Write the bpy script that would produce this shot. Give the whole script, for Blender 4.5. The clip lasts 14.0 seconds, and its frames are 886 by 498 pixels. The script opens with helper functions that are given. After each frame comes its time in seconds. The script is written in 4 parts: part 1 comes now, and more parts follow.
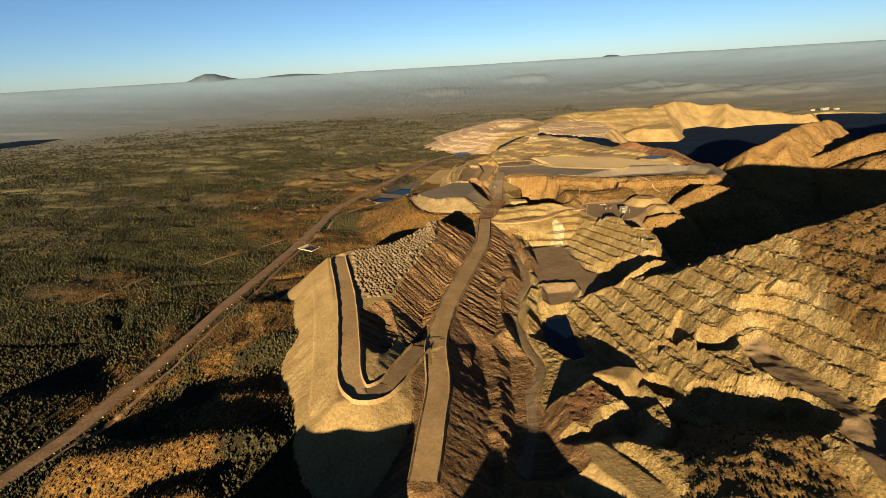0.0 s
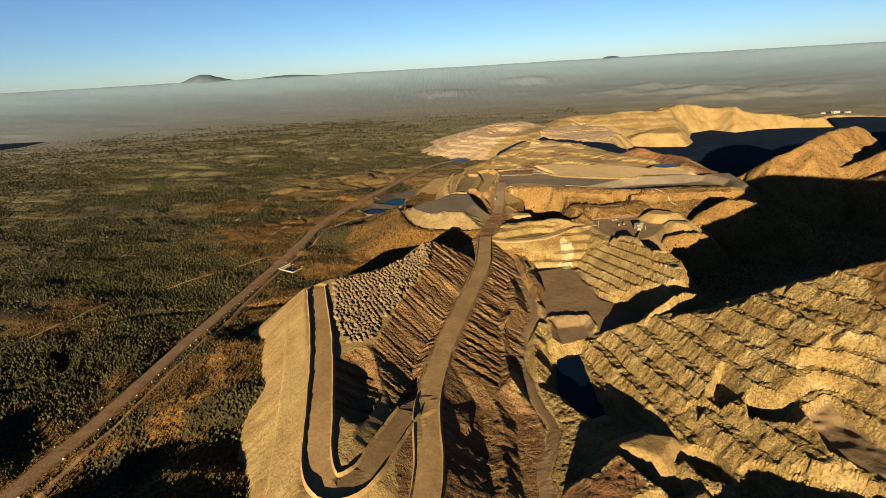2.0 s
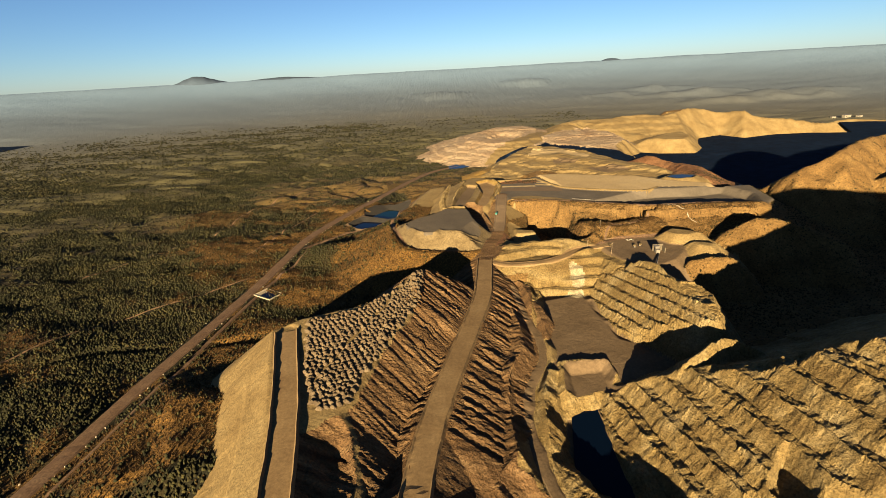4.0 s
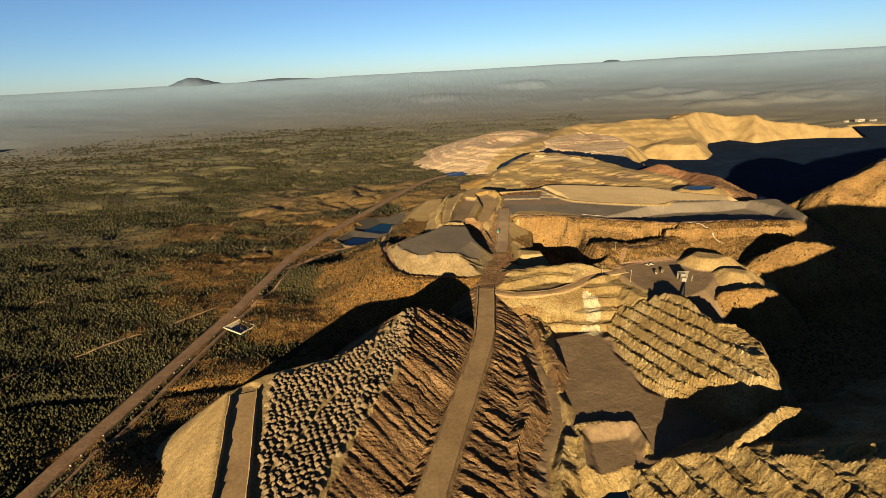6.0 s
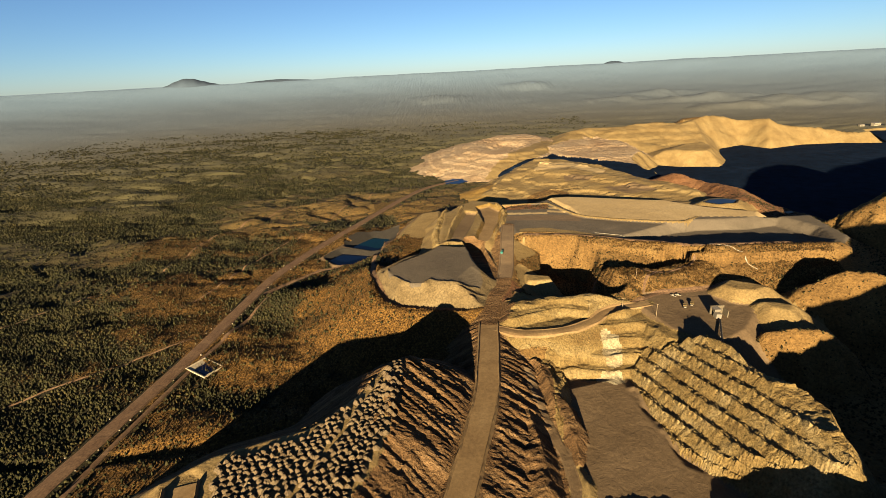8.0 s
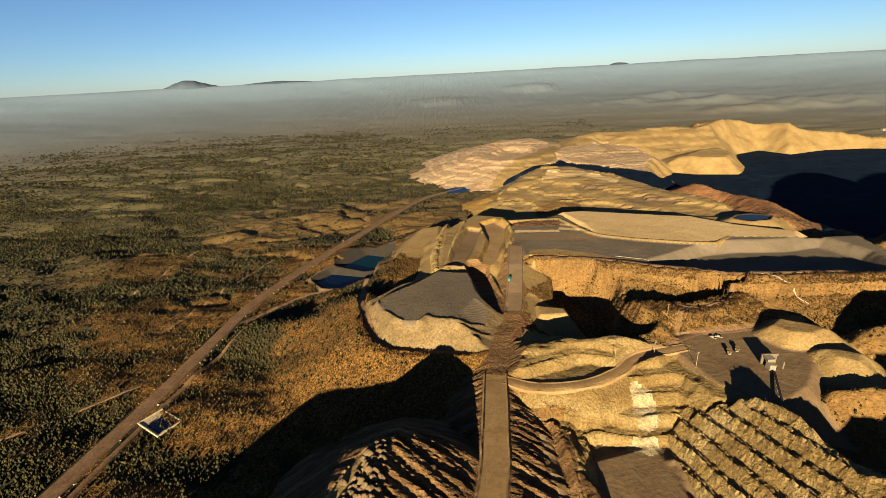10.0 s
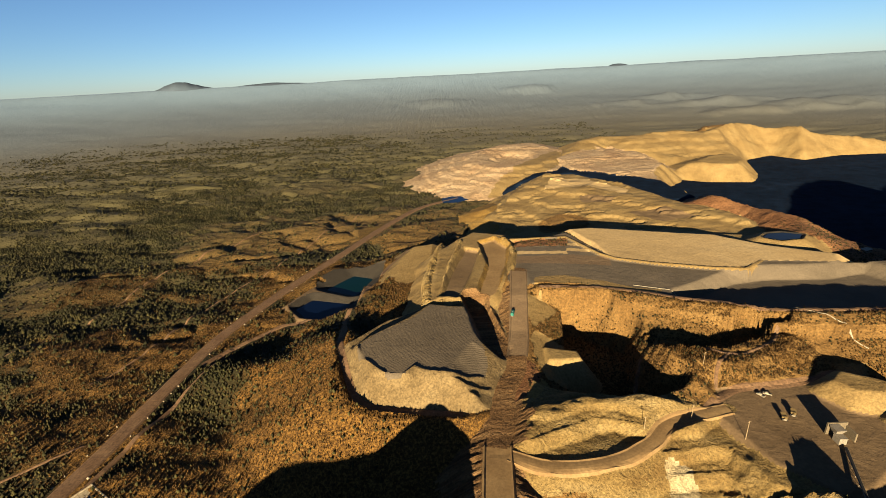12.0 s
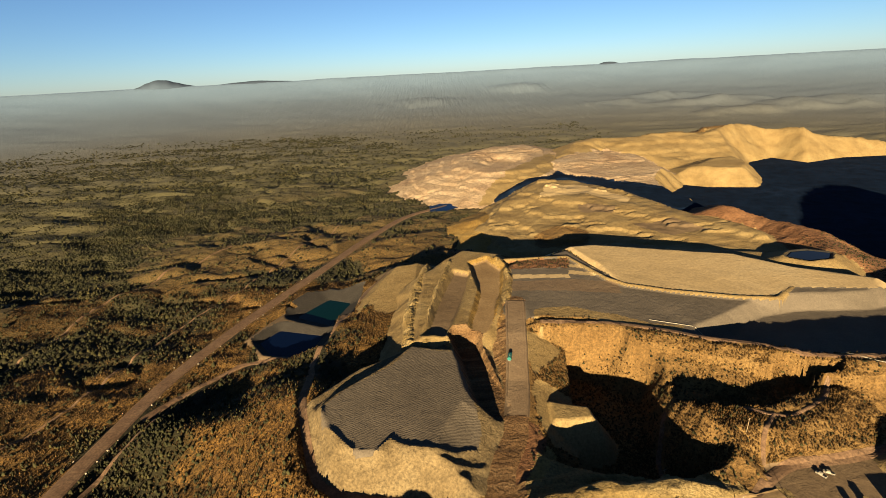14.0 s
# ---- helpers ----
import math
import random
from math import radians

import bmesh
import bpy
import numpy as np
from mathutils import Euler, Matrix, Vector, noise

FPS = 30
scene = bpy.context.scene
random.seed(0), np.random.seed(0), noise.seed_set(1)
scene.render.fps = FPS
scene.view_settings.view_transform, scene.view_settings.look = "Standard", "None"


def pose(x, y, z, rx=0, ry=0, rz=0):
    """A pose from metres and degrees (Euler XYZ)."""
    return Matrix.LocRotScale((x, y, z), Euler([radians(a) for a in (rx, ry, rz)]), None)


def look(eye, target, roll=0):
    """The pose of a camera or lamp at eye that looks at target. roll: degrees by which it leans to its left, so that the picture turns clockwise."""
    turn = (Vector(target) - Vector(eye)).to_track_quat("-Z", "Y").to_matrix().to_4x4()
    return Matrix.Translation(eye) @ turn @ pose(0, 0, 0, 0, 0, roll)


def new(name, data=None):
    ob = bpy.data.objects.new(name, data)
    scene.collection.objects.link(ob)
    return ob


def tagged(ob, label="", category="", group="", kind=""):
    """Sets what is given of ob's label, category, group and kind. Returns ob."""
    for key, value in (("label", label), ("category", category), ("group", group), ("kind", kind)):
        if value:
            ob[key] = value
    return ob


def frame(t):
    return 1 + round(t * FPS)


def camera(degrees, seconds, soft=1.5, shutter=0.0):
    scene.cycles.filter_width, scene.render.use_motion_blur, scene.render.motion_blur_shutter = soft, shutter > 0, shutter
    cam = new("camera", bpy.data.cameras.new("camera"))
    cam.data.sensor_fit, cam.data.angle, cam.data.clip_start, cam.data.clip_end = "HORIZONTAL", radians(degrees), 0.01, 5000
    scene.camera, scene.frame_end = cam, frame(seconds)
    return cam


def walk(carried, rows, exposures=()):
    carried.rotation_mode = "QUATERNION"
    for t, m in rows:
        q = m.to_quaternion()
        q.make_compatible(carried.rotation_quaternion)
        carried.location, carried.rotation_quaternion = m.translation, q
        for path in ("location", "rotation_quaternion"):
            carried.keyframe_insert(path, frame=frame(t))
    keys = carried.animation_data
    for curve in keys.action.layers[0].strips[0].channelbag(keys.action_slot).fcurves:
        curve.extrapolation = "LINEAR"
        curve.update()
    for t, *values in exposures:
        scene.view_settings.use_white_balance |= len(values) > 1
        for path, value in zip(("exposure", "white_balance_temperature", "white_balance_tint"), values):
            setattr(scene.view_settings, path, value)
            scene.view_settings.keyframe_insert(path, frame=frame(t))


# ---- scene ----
cam = camera(87.9, 14.0, soft=0.6)
METRES, EYE, TILT, LEAN, TURN = 500.0, 245.0, -21.7, 3.2, 0.0
ROWS = [
    (0.0, 0.0, 0.0, 0.0, -0.0, -0.0, -0.0),
    (0.5, 0.0018, 0.0332, 0.0134, -0.06, 0.03, 0.0),
    (1.0, 0.0035, 0.0665, 0.0267, -0.13, 0.05, 0.01),
    (1.5, 0.0052, 0.0997, 0.0401, -0.18, 0.09, -0.0),
    (2.0, 0.0072, 0.1329, 0.0535, -0.2, 0.12, -0.01),
    (2.5, 0.0093, 0.1663, 0.067, -0.21, 0.18, -0.01),
    (3.0, 0.0114, 0.1995, 0.0803, -0.27, 0.25, -0.0),
    (5.5, 0.0213, 0.3655, 0.1493, -0.58, 0.43, 0.01),
    (6.0, 0.0232, 0.3986, 0.1628, -0.58, 0.48, -0.02),
    (6.5, 0.0249, 0.4295, 0.1756, -0.58, 0.52, -0.05),
    (7.0, 0.027, 0.4625, 0.1893, -0.6, 0.53, -0.06),
    (7.5, 0.0295, 0.4954, 0.2028, -0.59, 0.57, -0.08),
    (8.0, 0.0317, 0.5285, 0.2165, -0.6, 0.6, -0.08),
    (10.5, 0.0425, 0.6934, 0.2831, -0.22, 0.86, -0.21),
    (11.0, 0.0453, 0.7265, 0.2966, -0.23, 0.94, -0.2),
    (11.5, 0.0475, 0.7593, 0.3103, -0.37, 0.94, -0.13),
    (12.0, 0.0504, 0.7921, 0.3238, -0.53, 0.91, -0.04),
    (12.5, 0.0534, 0.8251, 0.3376, -0.78, 0.85, 0.08),
    (13.0, 0.0559, 0.8578, 0.3512, -1.12, 0.8, 0.19),
    (13.5, 0.0583, 0.8907, 0.3646, -1.46, 0.74, 0.3),
    (14.0, 0.0621, 0.9235, 0.3782, -1.71, 0.68, 0.36),
]
walk(cam, [(t, pose(0, 0, EYE, TILT, LEAN, TURN) @ pose(METRES * x, METRES * y, METRES * z, 90 + pitch, roll, yaw)) for t, x, y, z, yaw, pitch, roll in ROWS])

# ---- light ----
SUN_EL, SUN_AZ = 12.6, 13.0   # degrees: height, and how far the light leans to the right of the flight
sx, sy = math.sin(radians(SUN_AZ)), math.cos(radians(SUN_AZ))
world = bpy.data.worlds.new("world")
scene.world = world
world.use_nodes = True
wt = world.node_tree
sky = wt.nodes.new("ShaderNodeTexSky")
sky.sky_type, sky.sun_disc = "NISHITA", False
sky.sun_elevation, sky.sun_rotation = radians(SUN_EL), math.atan2(-sx, -sy)
sky.altitude, sky.air_density, sky.dust_density, sky.ozone_density = 2500, 1.0, 1.1, 4.0
wt.nodes["Background"].inputs[1].default_value = 0.0168
wt.links.new(sky.outputs[0], wt.nodes["Background"].inputs[0])
lamp = bpy.data.lights.new("sun", "SUN")
lamp.energy, lamp.angle, lamp.color = 4.6, radians(0.5), (1.0, 0.79, 0.48)
sun = new("sun", lamp)
sun.matrix_world = look((-sx * 100, -sy * 100, 100 * math.tan(radians(SUN_EL))), (0, 0, 0))
scene.view_settings.exposure = 2.87


# ---- materials ----
def rough(name, tones, scale, relief=0.6, fine=1.2, roughness=0.95, streak=(1, 1, 1), random_tone=0.0, haze_tones=None, dry=None, comb=None, grit=(0.24, 0.76), lumps=None):
    """A dull mineral or earthy surface: tones is a list of colours met by a broad noise, with fine grain and relief over it."""
    m = bpy.data.materials.new(name)
    m.use_nodes = True
    nt = m.node_tree
    N, L = nt.nodes, nt.links
    bsdf = N["Principled BSDF"]
    bsdf.inputs["Roughness"].default_value = roughness
    bsdf.inputs["Specular IOR Level"].default_value = 0.12
    geo = N.new("ShaderNodeNewGeometry")
    mp = N.new("ShaderNodeMapping")
    mp.inputs["Scale"].default_value = streak
    L.new(geo.outputs["Position"], mp.inputs["Vector"])
    broad = N.new("ShaderNodeTexNoise")
    broad.inputs["Scale"].default_value, broad.inputs["Detail"].default_value = scale, 9
    broad.inputs["Roughness"].default_value = 0.62
    L.new(mp.outputs[0], broad.inputs["Vector"])
    ramp = N.new("ShaderNodeValToRGB")
    els = ramp.color_ramp.elements
    while len(els) < len(tones):
        els.new(0.5)
    for i, c in enumerate(tones):
        els[i].position = 0.3 + 0.4 * i / max(1, len(tones) - 1)
        els[i].color = (*c, 1)
    L.new(broad.outputs["Fac"], ramp.inputs["Fac"])
    grain = N.new("ShaderNodeTexNoise")
    grain.inputs["Scale"].default_value, grain.inputs["Detail"].default_value = fine, 6
    grain.inputs["Roughness"].default_value = 0.7
    L.new(geo.outputs["Position"], grain.inputs["Vector"])
    val = N.new("ShaderNodeMapRange")
    val.inputs["From Min"].default_value, val.inputs["From Max"].default_value = 0.3, 0.7
    val.inputs["To Min"].default_value, val.inputs["To Max"].default_value = grit
    L.new(grain.outputs["Fac"], val.inputs["Value"])
    hsv = N.new("ShaderNodeHueSaturation")
    L.new(ramp.outputs["Color"], hsv.inputs["Color"])
    last = val.outputs[0]
    if random_tone:
        info = N.new("ShaderNodeNewGeometry")
        vr = N.new("ShaderNodeMapRange")
        vr.inputs["To Min"].default_value, vr.inputs["To Max"].default_value = 1 - random_tone, 1 + random_tone
        L.new(info.outputs["Random Per Island"], vr.inputs["Value"])
        mul = N.new("ShaderNodeMath")
        mul.operation = "MULTIPLY"
        L.new(last, mul.inputs[0])
        L.new(vr.outputs[0], mul.inputs[1])
        last = mul.outputs[0]
    L.new(last, hsv.inputs["Value"])
    colour = hsv.outputs["Color"]
    if dry:      # where the land carries golden grass in place of dark soil
        att = N.new("ShaderNodeAttribute")
        att.attribute_name = "dry"
        streaks = N.new("ShaderNodeTexNoise")
        streaks.inputs["Scale"].default_value, streaks.inputs["Detail"].default_value = 0.55, 10
        streaks.inputs["Roughness"].default_value = 0.75
        L.new(geo.outputs["Position"], streaks.inputs["Vector"])
        gold = N.new("ShaderNodeValToRGB")
        gold.color_ramp.elements.new(0.5)
        for e, p, c in zip(gold.color_ramp.elements, (0.40, 0.5, 0.58), dry):
            e.position, e.color = p, (*c, 1)
        L.new(streaks.outputs["Fac"], gold.inputs["Fac"])
        swap = N.new("ShaderNodeMix")
        swap.data_type = "RGBA"
        L.new(att.outputs["Fac"], swap.inputs["Factor"])
        L.new(colour, swap.inputs["A"])
        L.new(gold.outputs["Color"], swap.inputs["B"])
        colour = swap.outputs["Result"]
    for tone, start, end in haze_tones or []:      # tones for the far plain, with distance haze painted into them
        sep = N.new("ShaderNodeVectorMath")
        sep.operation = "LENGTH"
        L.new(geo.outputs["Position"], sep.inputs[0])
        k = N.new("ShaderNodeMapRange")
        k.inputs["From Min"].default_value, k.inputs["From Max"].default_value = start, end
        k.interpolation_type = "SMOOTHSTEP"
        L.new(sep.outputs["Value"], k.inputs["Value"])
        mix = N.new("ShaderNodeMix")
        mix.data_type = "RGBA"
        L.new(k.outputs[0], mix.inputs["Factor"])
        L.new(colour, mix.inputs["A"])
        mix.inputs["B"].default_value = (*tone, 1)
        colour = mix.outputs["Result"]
    lines = None
    if comb:      # rows left by graders and dozers: angle, spacing
        turn = N.new("ShaderNodeMapping")
        turn.inputs["Rotation"].default_value = (0, 0, radians(comb[0]))
        L.new(geo.outputs["Position"], turn.inputs["Vector"])
        wave = N.new("ShaderNodeTexWave")
        wave.inputs["Scale"].default_value, wave.inputs["Distortion"].default_value = 0.314 / comb[1], 9.0
        wave.inputs["Detail"].default_value, wave.inputs["Detail Scale"].default_value = 3, 0.4
        L.new(turn.outputs[0], wave.inputs["Vector"])
        lines = wave.outputs["Fac"]
    L.new(colour, bsdf.inputs["Base Color"])
    if relief:
        bump = N.new("ShaderNodeBump")
        bump.inputs["Strength"].default_value, bump.inputs["Distance"].default_value = 1.0, relief
        L.new(grain.outputs["Fac"], bump.inputs["Height"])
        L.new(bump.outputs[0], bsdf.inputs["Normal"])
        if lumps:      # broken ground a few metres across: size, height
            clods = N.new("ShaderNodeTexNoise")
            clods.inputs["Scale"].default_value, clods.inputs["Detail"].default_value = 1.0 / lumps[0], 7
            clods.inputs["Roughness"].default_value, clods.inputs["Distortion"].default_value = 0.6, 0.6
            L.new(geo.outputs["Position"], clods.inputs["Vector"])
            broken = N.new("ShaderNodeBump")
            broken.inputs["Strength"].default_value, broken.inputs["Distance"].default_value = 1.0, lumps[1]
            L.new(clods.outputs["Fac"], broken.inputs["Height"])
            L.new(broken.outputs[0], bump.inputs["Normal"])
        if lines:
            rows = N.new("ShaderNodeBump")
            rows.inputs["Strength"].default_value, rows.inputs["Distance"].default_value = 0.5, 0.13
            L.new(lines, rows.inputs["Height"])
            L.new(bump.outputs[0], rows.inputs["Normal"])
            L.new(rows.outputs[0], bsdf.inputs["Normal"])
    return m


def water(name, colour):
    m = bpy.data.materials.new(name)
    m.use_nodes = True
    b = m.node_tree.nodes["Principled BSDF"]
    b.inputs["Base Color"].default_value = (*colour, 1)
    b.inputs["Roughness"].default_value, b.inputs["IOR"].default_value = 0.05, 1.33
    b.inputs["Specular IOR Level"].default_value = 0.1
    n = m.node_tree.nodes.new("ShaderNodeTexNoise")
    n.inputs["Scale"].default_value = 0.8
    u = m.node_tree.nodes.new("ShaderNodeBump")
    u.inputs["Strength"].default_value, u.inputs["Distance"].default_value = 0.15, 0.1
    m.node_tree.links.new(n.outputs["Fac"], u.inputs["Height"])
    m.node_tree.links.new(u.outputs[0], b.inputs["Normal"])
    return m


MATS = {
    # the far tones put blue haze into the plain's colour
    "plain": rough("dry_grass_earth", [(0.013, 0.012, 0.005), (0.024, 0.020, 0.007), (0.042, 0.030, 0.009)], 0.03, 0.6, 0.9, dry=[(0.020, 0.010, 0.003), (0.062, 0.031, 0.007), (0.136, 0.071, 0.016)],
                   haze_tones=[((0.041, 0.036, 0.017), 700, 1900), ((0.066, 0.061, 0.045), 1700, 2900), ((0.062, 0.077, 0.092), 2400, 3900), ((0.096, 0.140, 0.188), 3700, 5200)], lumps=(6.0, 1.6)),
    "sand": rough("tan_spoil", [(0.164, 0.107, 0.041), (0.217, 0.147, 0.059), (0.254, 0.180, 0.077)], 0.03, 0.45, 0.6, grit=(0.32, 0.70), lumps=(9.0, 0.9)),
    "tip": rough("brown_tipped_rock", [(0.046, 0.025, 0.011), (0.138, 0.076, 0.031), (0.245, 0.150, 0.068)], 0.10, 1.0, 0.7, streak=(0.18, 1.7, 0.2), lumps=(5.0, 2.6)),
    "rock": rough("cut_rock_face", [(0.156, 0.098, 0.033), (0.247, 0.167, 0.061), (0.336, 0.250, 0.118)], 0.05, 2.0, 0.6, lumps=(6.0, 2.6)),
    # lip: tan spoil with its colour darkened, since these sunward banks draw too bright
    "lip": rough("tan_spoil_darkened", [(0.110, 0.076, 0.034), (0.150, 0.106, 0.050), (0.180, 0.132, 0.066)], 0.05, 0.5, 0.6, lumps=(7.0, 1.2)),
    "terrace": rough("golden_terrace_rock", [(0.137, 0.085, 0.028), (0.195, 0.132, 0.048), (0.239, 0.173, 0.076)], 0.045, 0.9, 0.6, streak=(0.5, 1, 2.2), lumps=(8.0, 2.2)),
    "whitish": rough("whitish_clay", [(0.216, 0.160, 0.079), (0.324, 0.261, 0.153), (0.396, 0.333, 0.216)], 0.06, 0.9, 0.6, lumps=(7.0, 2.0)),
    "dusk": rough("grey_brown_ore", [(0.126, 0.084, 0.048), (0.156, 0.106, 0.062), (0.180, 0.125, 0.074)], 0.03, 0.25, 0.7, grit=(0.38, 0.62), lumps=(12.0, 0.7)),
    "floor": rough("grey_brown_floor", [(0.112, 0.073, 0.038), (0.151, 0.101, 0.054), (0.185, 0.125, 0.069)], 0.02, 0.2, 0.5, grit=(0.38, 0.62), lumps=(12.0, 0.7)),
    "grey": rough("grey_ore", [(0.091, 0.073, 0.052), (0.118, 0.095, 0.068), (0.146, 0.116, 0.082)], 0.03, 0.25, 0.8, grit=(0.38, 0.62), lumps=(10.0, 0.6)),
    "combed": rough("combed_grey_ore", [(0.094, 0.074, 0.052), (0.120, 0.095, 0.066), (0.146, 0.115, 0.080)], 0.03, 0.25, 0.8, comb=(62, 1.7), grit=(0.36, 0.62), lumps=(9.0, 0.5)),
    "pale": rough("pale_tailings", [(0.386, 0.273, 0.129), (0.458, 0.327, 0.158), (0.508, 0.376, 0.193)], 0.012, 0.15, 0.4, grit=(0.38, 0.62), lumps=(30.0, 1.0)),
    "scrub": rough("scrub_hillside", [(0.105, 0.058, 0.018), (0.165, 0.094, 0.030), (0.200, 0.122, 0.042)], 0.03, 1.2, 0.5, lumps=(8.0, 2.2)),
    "red": rough("red_earth", [(0.110, 0.048, 0.020), (0.160, 0.076, 0.033), (0.190, 0.096, 0.044)], 0.03, 0.6, 0.6, lumps=(7.0, 2.2)),
    "pink": rough("pinkish_pit_rock", [(0.263, 0.168, 0.095), (0.325, 0.230, 0.138), (0.364, 0.274, 0.179)], 0.015, 0.5, 0.3, lumps=(14.0, 3.0)),
    "ochre": rough("ochre_slope", [(0.215, 0.120, 0.026), (0.245, 0.150, 0.040), (0.245, 0.168, 0.061)], 0.02, 0.2, 0.5, lumps=(12.0, 1.2)),
    "liner": rough("dark_pond_liner", [(0.026, 0.022, 0.018), (0.037, 0.032, 0.026)], 0.1, 0.1, 0.8),
    "navy": rough("dark_navy_flat", [(.004, .009, .022), (.005, .012, .028), (.008, .016, .036)], 0.008, 0.02, 0.05, streak=(0.4, 1.5, 1)),
    "road": rough("packed_haul_road", [(.185, .115, .052), (.235, .15, .068), (.28, .185, .087)], 0.05, 0.08, 0.5, grit=(0.38, 0.62)),
    "gravel": rough("gravel_road", [(.115, .066, .036), (.145, .086, .048), (.18, .112, .064)], 0.08, 0.08, 0.6),
}


# ---- height of the land ----
def axis(stops):
    """Grid lines: stops are (place, spacing) pairs; the spacing goes evenly from one to the next."""
    out = [stops[0][0]]
    for (a, da), (b, db) in zip(stops, stops[1:]):
        while out[-1] < b - 1e-6:
            k = (out[-1] - a) / (b - a)
            out.append(min(b, out[-1] + da + (db - da) * k))
    return np.array(out)


GX = axis([(-6500, 260), (-1500, 45), (-420, 4), (-290, 2.2), (-160, 1.6), (-140, 1.25), (270, 1.25), (300, 1.7), (420, 3), (700, 5), (1300, 12), (2000, 45), (6500, 260)])
GY = axis([(-1500, 120), (0, 10), (150, 2), (215, 1.25), (640, 1.25), (840, 1.45), (1050, 2.2), (1450, 4), (1900, 8), (2000, 10), (3000, 40), (5350, 130)])
X, Y = np.meshgrid(GX, GY)
rng = np.random.default_rng(7)
TABLE = rng.random((256, 256)).astype(np.float32)


def vnoise(x, y):
    xi, yi = np.floor(x).astype(int), np.floor(y).astype(int)
    fx, fy = x - xi, y - yi
    fx, fy = fx * fx * (3 - 2 * fx), fy * fy * (3 - 2 * fy)
    g = lambda i, j: TABLE[(yi + j) & 255, (xi + i) & 255]
    return (g(0, 0) * (1 - fx) + g(1, 0) * fx) * (1 - fy) + (g(0, 1) * (1 - fx) + g(1, 1) * fx) * fy - 0.5


def fbm(x, y, scale, octaves=4, gain=0.5, shift=0.0):
    total, amp, f = 0.0, 1.0, 1.0 / scale
    for o in range(octaves):
        total = total + amp * vnoise(x * f + 17.3 * o + shift, y * f - 9.7 * o + shift * 1.7)
        amp, f = amp * gain, f * 2.03
    return total


def away(x, y, pts, closed=True):
    """Distance to a line (inside a closed one: minus), the way along it of the nearest point, and what is carried there."""
    p = [tuple(map(float, q)) for q in pts]
    pairs = list(zip(p, p[1:] + p[:1] if closed else p[1:]))
    best = np.full(x.shape, 1e9)
    along, carried, run = np.zeros(x.shape), np.zeros(x.shape), 0.0
    inside = np.zeros(x.shape, bool)
    for a, b in pairs:
        dx, dy = b[0] - a[0], b[1] - a[1]
        n = math.hypot(dx, dy)
        k = np.clip(((x - a[0]) * dx + (y - a[1]) * dy) / (n * n), 0, 1)
        d = np.hypot(x - a[0] - k * dx, y - a[1] - k * dy)
        near = d < best
        best = np.where(near, d, best)
        along = np.where(near, run + k * n, along)
        if len(a) > 2:
            carried = np.where(near, a[2] + k * (b[2] - a[2]), carried)
        if closed:
            cross = (a[1] > y) != (b[1] > y)
            with np.errstate(divide="ignore", invalid="ignore"):
                inside ^= cross & (x < dx * (y - a[1]) / (dy if dy else 1e-9) + a[0])
        run += n
    return np.where(inside, -best, best) if closed else best, along, carried


NAMES = ["plain"]
H = np.zeros(X.shape)
LABEL = np.zeros(X.shape, np.int16)


def window(pts, reach):
    xs, ys = [p[0] for p in pts], [p[1] for p in pts]
    i0, i1 = np.searchsorted(GX, [min(xs) - reach, max(xs) + reach])
    j0, j1 = np.searchsorted(GY, [min(ys) - reach, max(ys) + reach])
    return slice(j0, j1), slice(i0, i1)


def label(name):
    if name not in NAMES:
        NAMES.append(name)
    return NAMES.index(name)


def top_of(x, y, z):
    """z: a height, or (height at a place, x, y, rise to the east, rise to the north, and at most this high)."""
    return z if not isinstance(z, tuple) else np.minimum(z[0] + (x - z[1]) * z[3] + (y - z[2]) * z[4], z[5] if len(z) > 5 else 1e6)


def fill(name, pts, z, slope, ragged=2.0, ribs=0.0, rib_size=6.0, reach=220, rolling=0.0):
    """A heap with a flat or leaning top and sides that fall at their slope, ribbed down the slope."""
    w = window(pts, reach)
    x, y = X[w], Y[w]
    d, s, _ = away(x, y, pts)
    d = d + fbm(x, y, 22, 3, shift=len(NAMES)) * 2 * ragged
    out = np.maximum(d, 0)
    if ribs:
        out = out + ribs * 2 * fbm(s + 0 * d, d * 0.12, rib_size, 3) * np.clip(out / 8, 0, 1)
    h = top_of(x, y, z) - slope * out + (rolling * fbm(x, y, 40, 4) if rolling else 0)
    on = h > H[w]
    H[w] = np.where(on, h, H[w])
    LABEL[w] = np.where(on, label(name), LABEL[w])


def cut(name, pts, z, slope, ragged=2.0, ribs=0.0, rib_size=6.0, reach=160, floor_name=None):
    """A hollow with a floor and rising sides."""
    w = window(pts, reach)
    x, y = X[w], Y[w]
    d, s, _ = away(x, y, pts)
    d = d + fbm(x, y, 22, 3, shift=len(NAMES) + 3.0) * 2 * ragged
    out = np.maximum(d, 0)
    if ribs:
        out = out + ribs * 2 * fbm(s + 0 * d, d * 0.12, rib_size, 3) * np.clip(out / 8, 0, 1)
    h = top_of(x, y, z) + slope * out
    on = h < H[w]
    H[w] = np.where(on, h, H[w])
    LABEL[w] = np.where(on, label(name), LABEL[w])
    if floor_name:
        LABEL[w] = np.where(on & (d < 0.5), label(floor_name), LABEL[w])


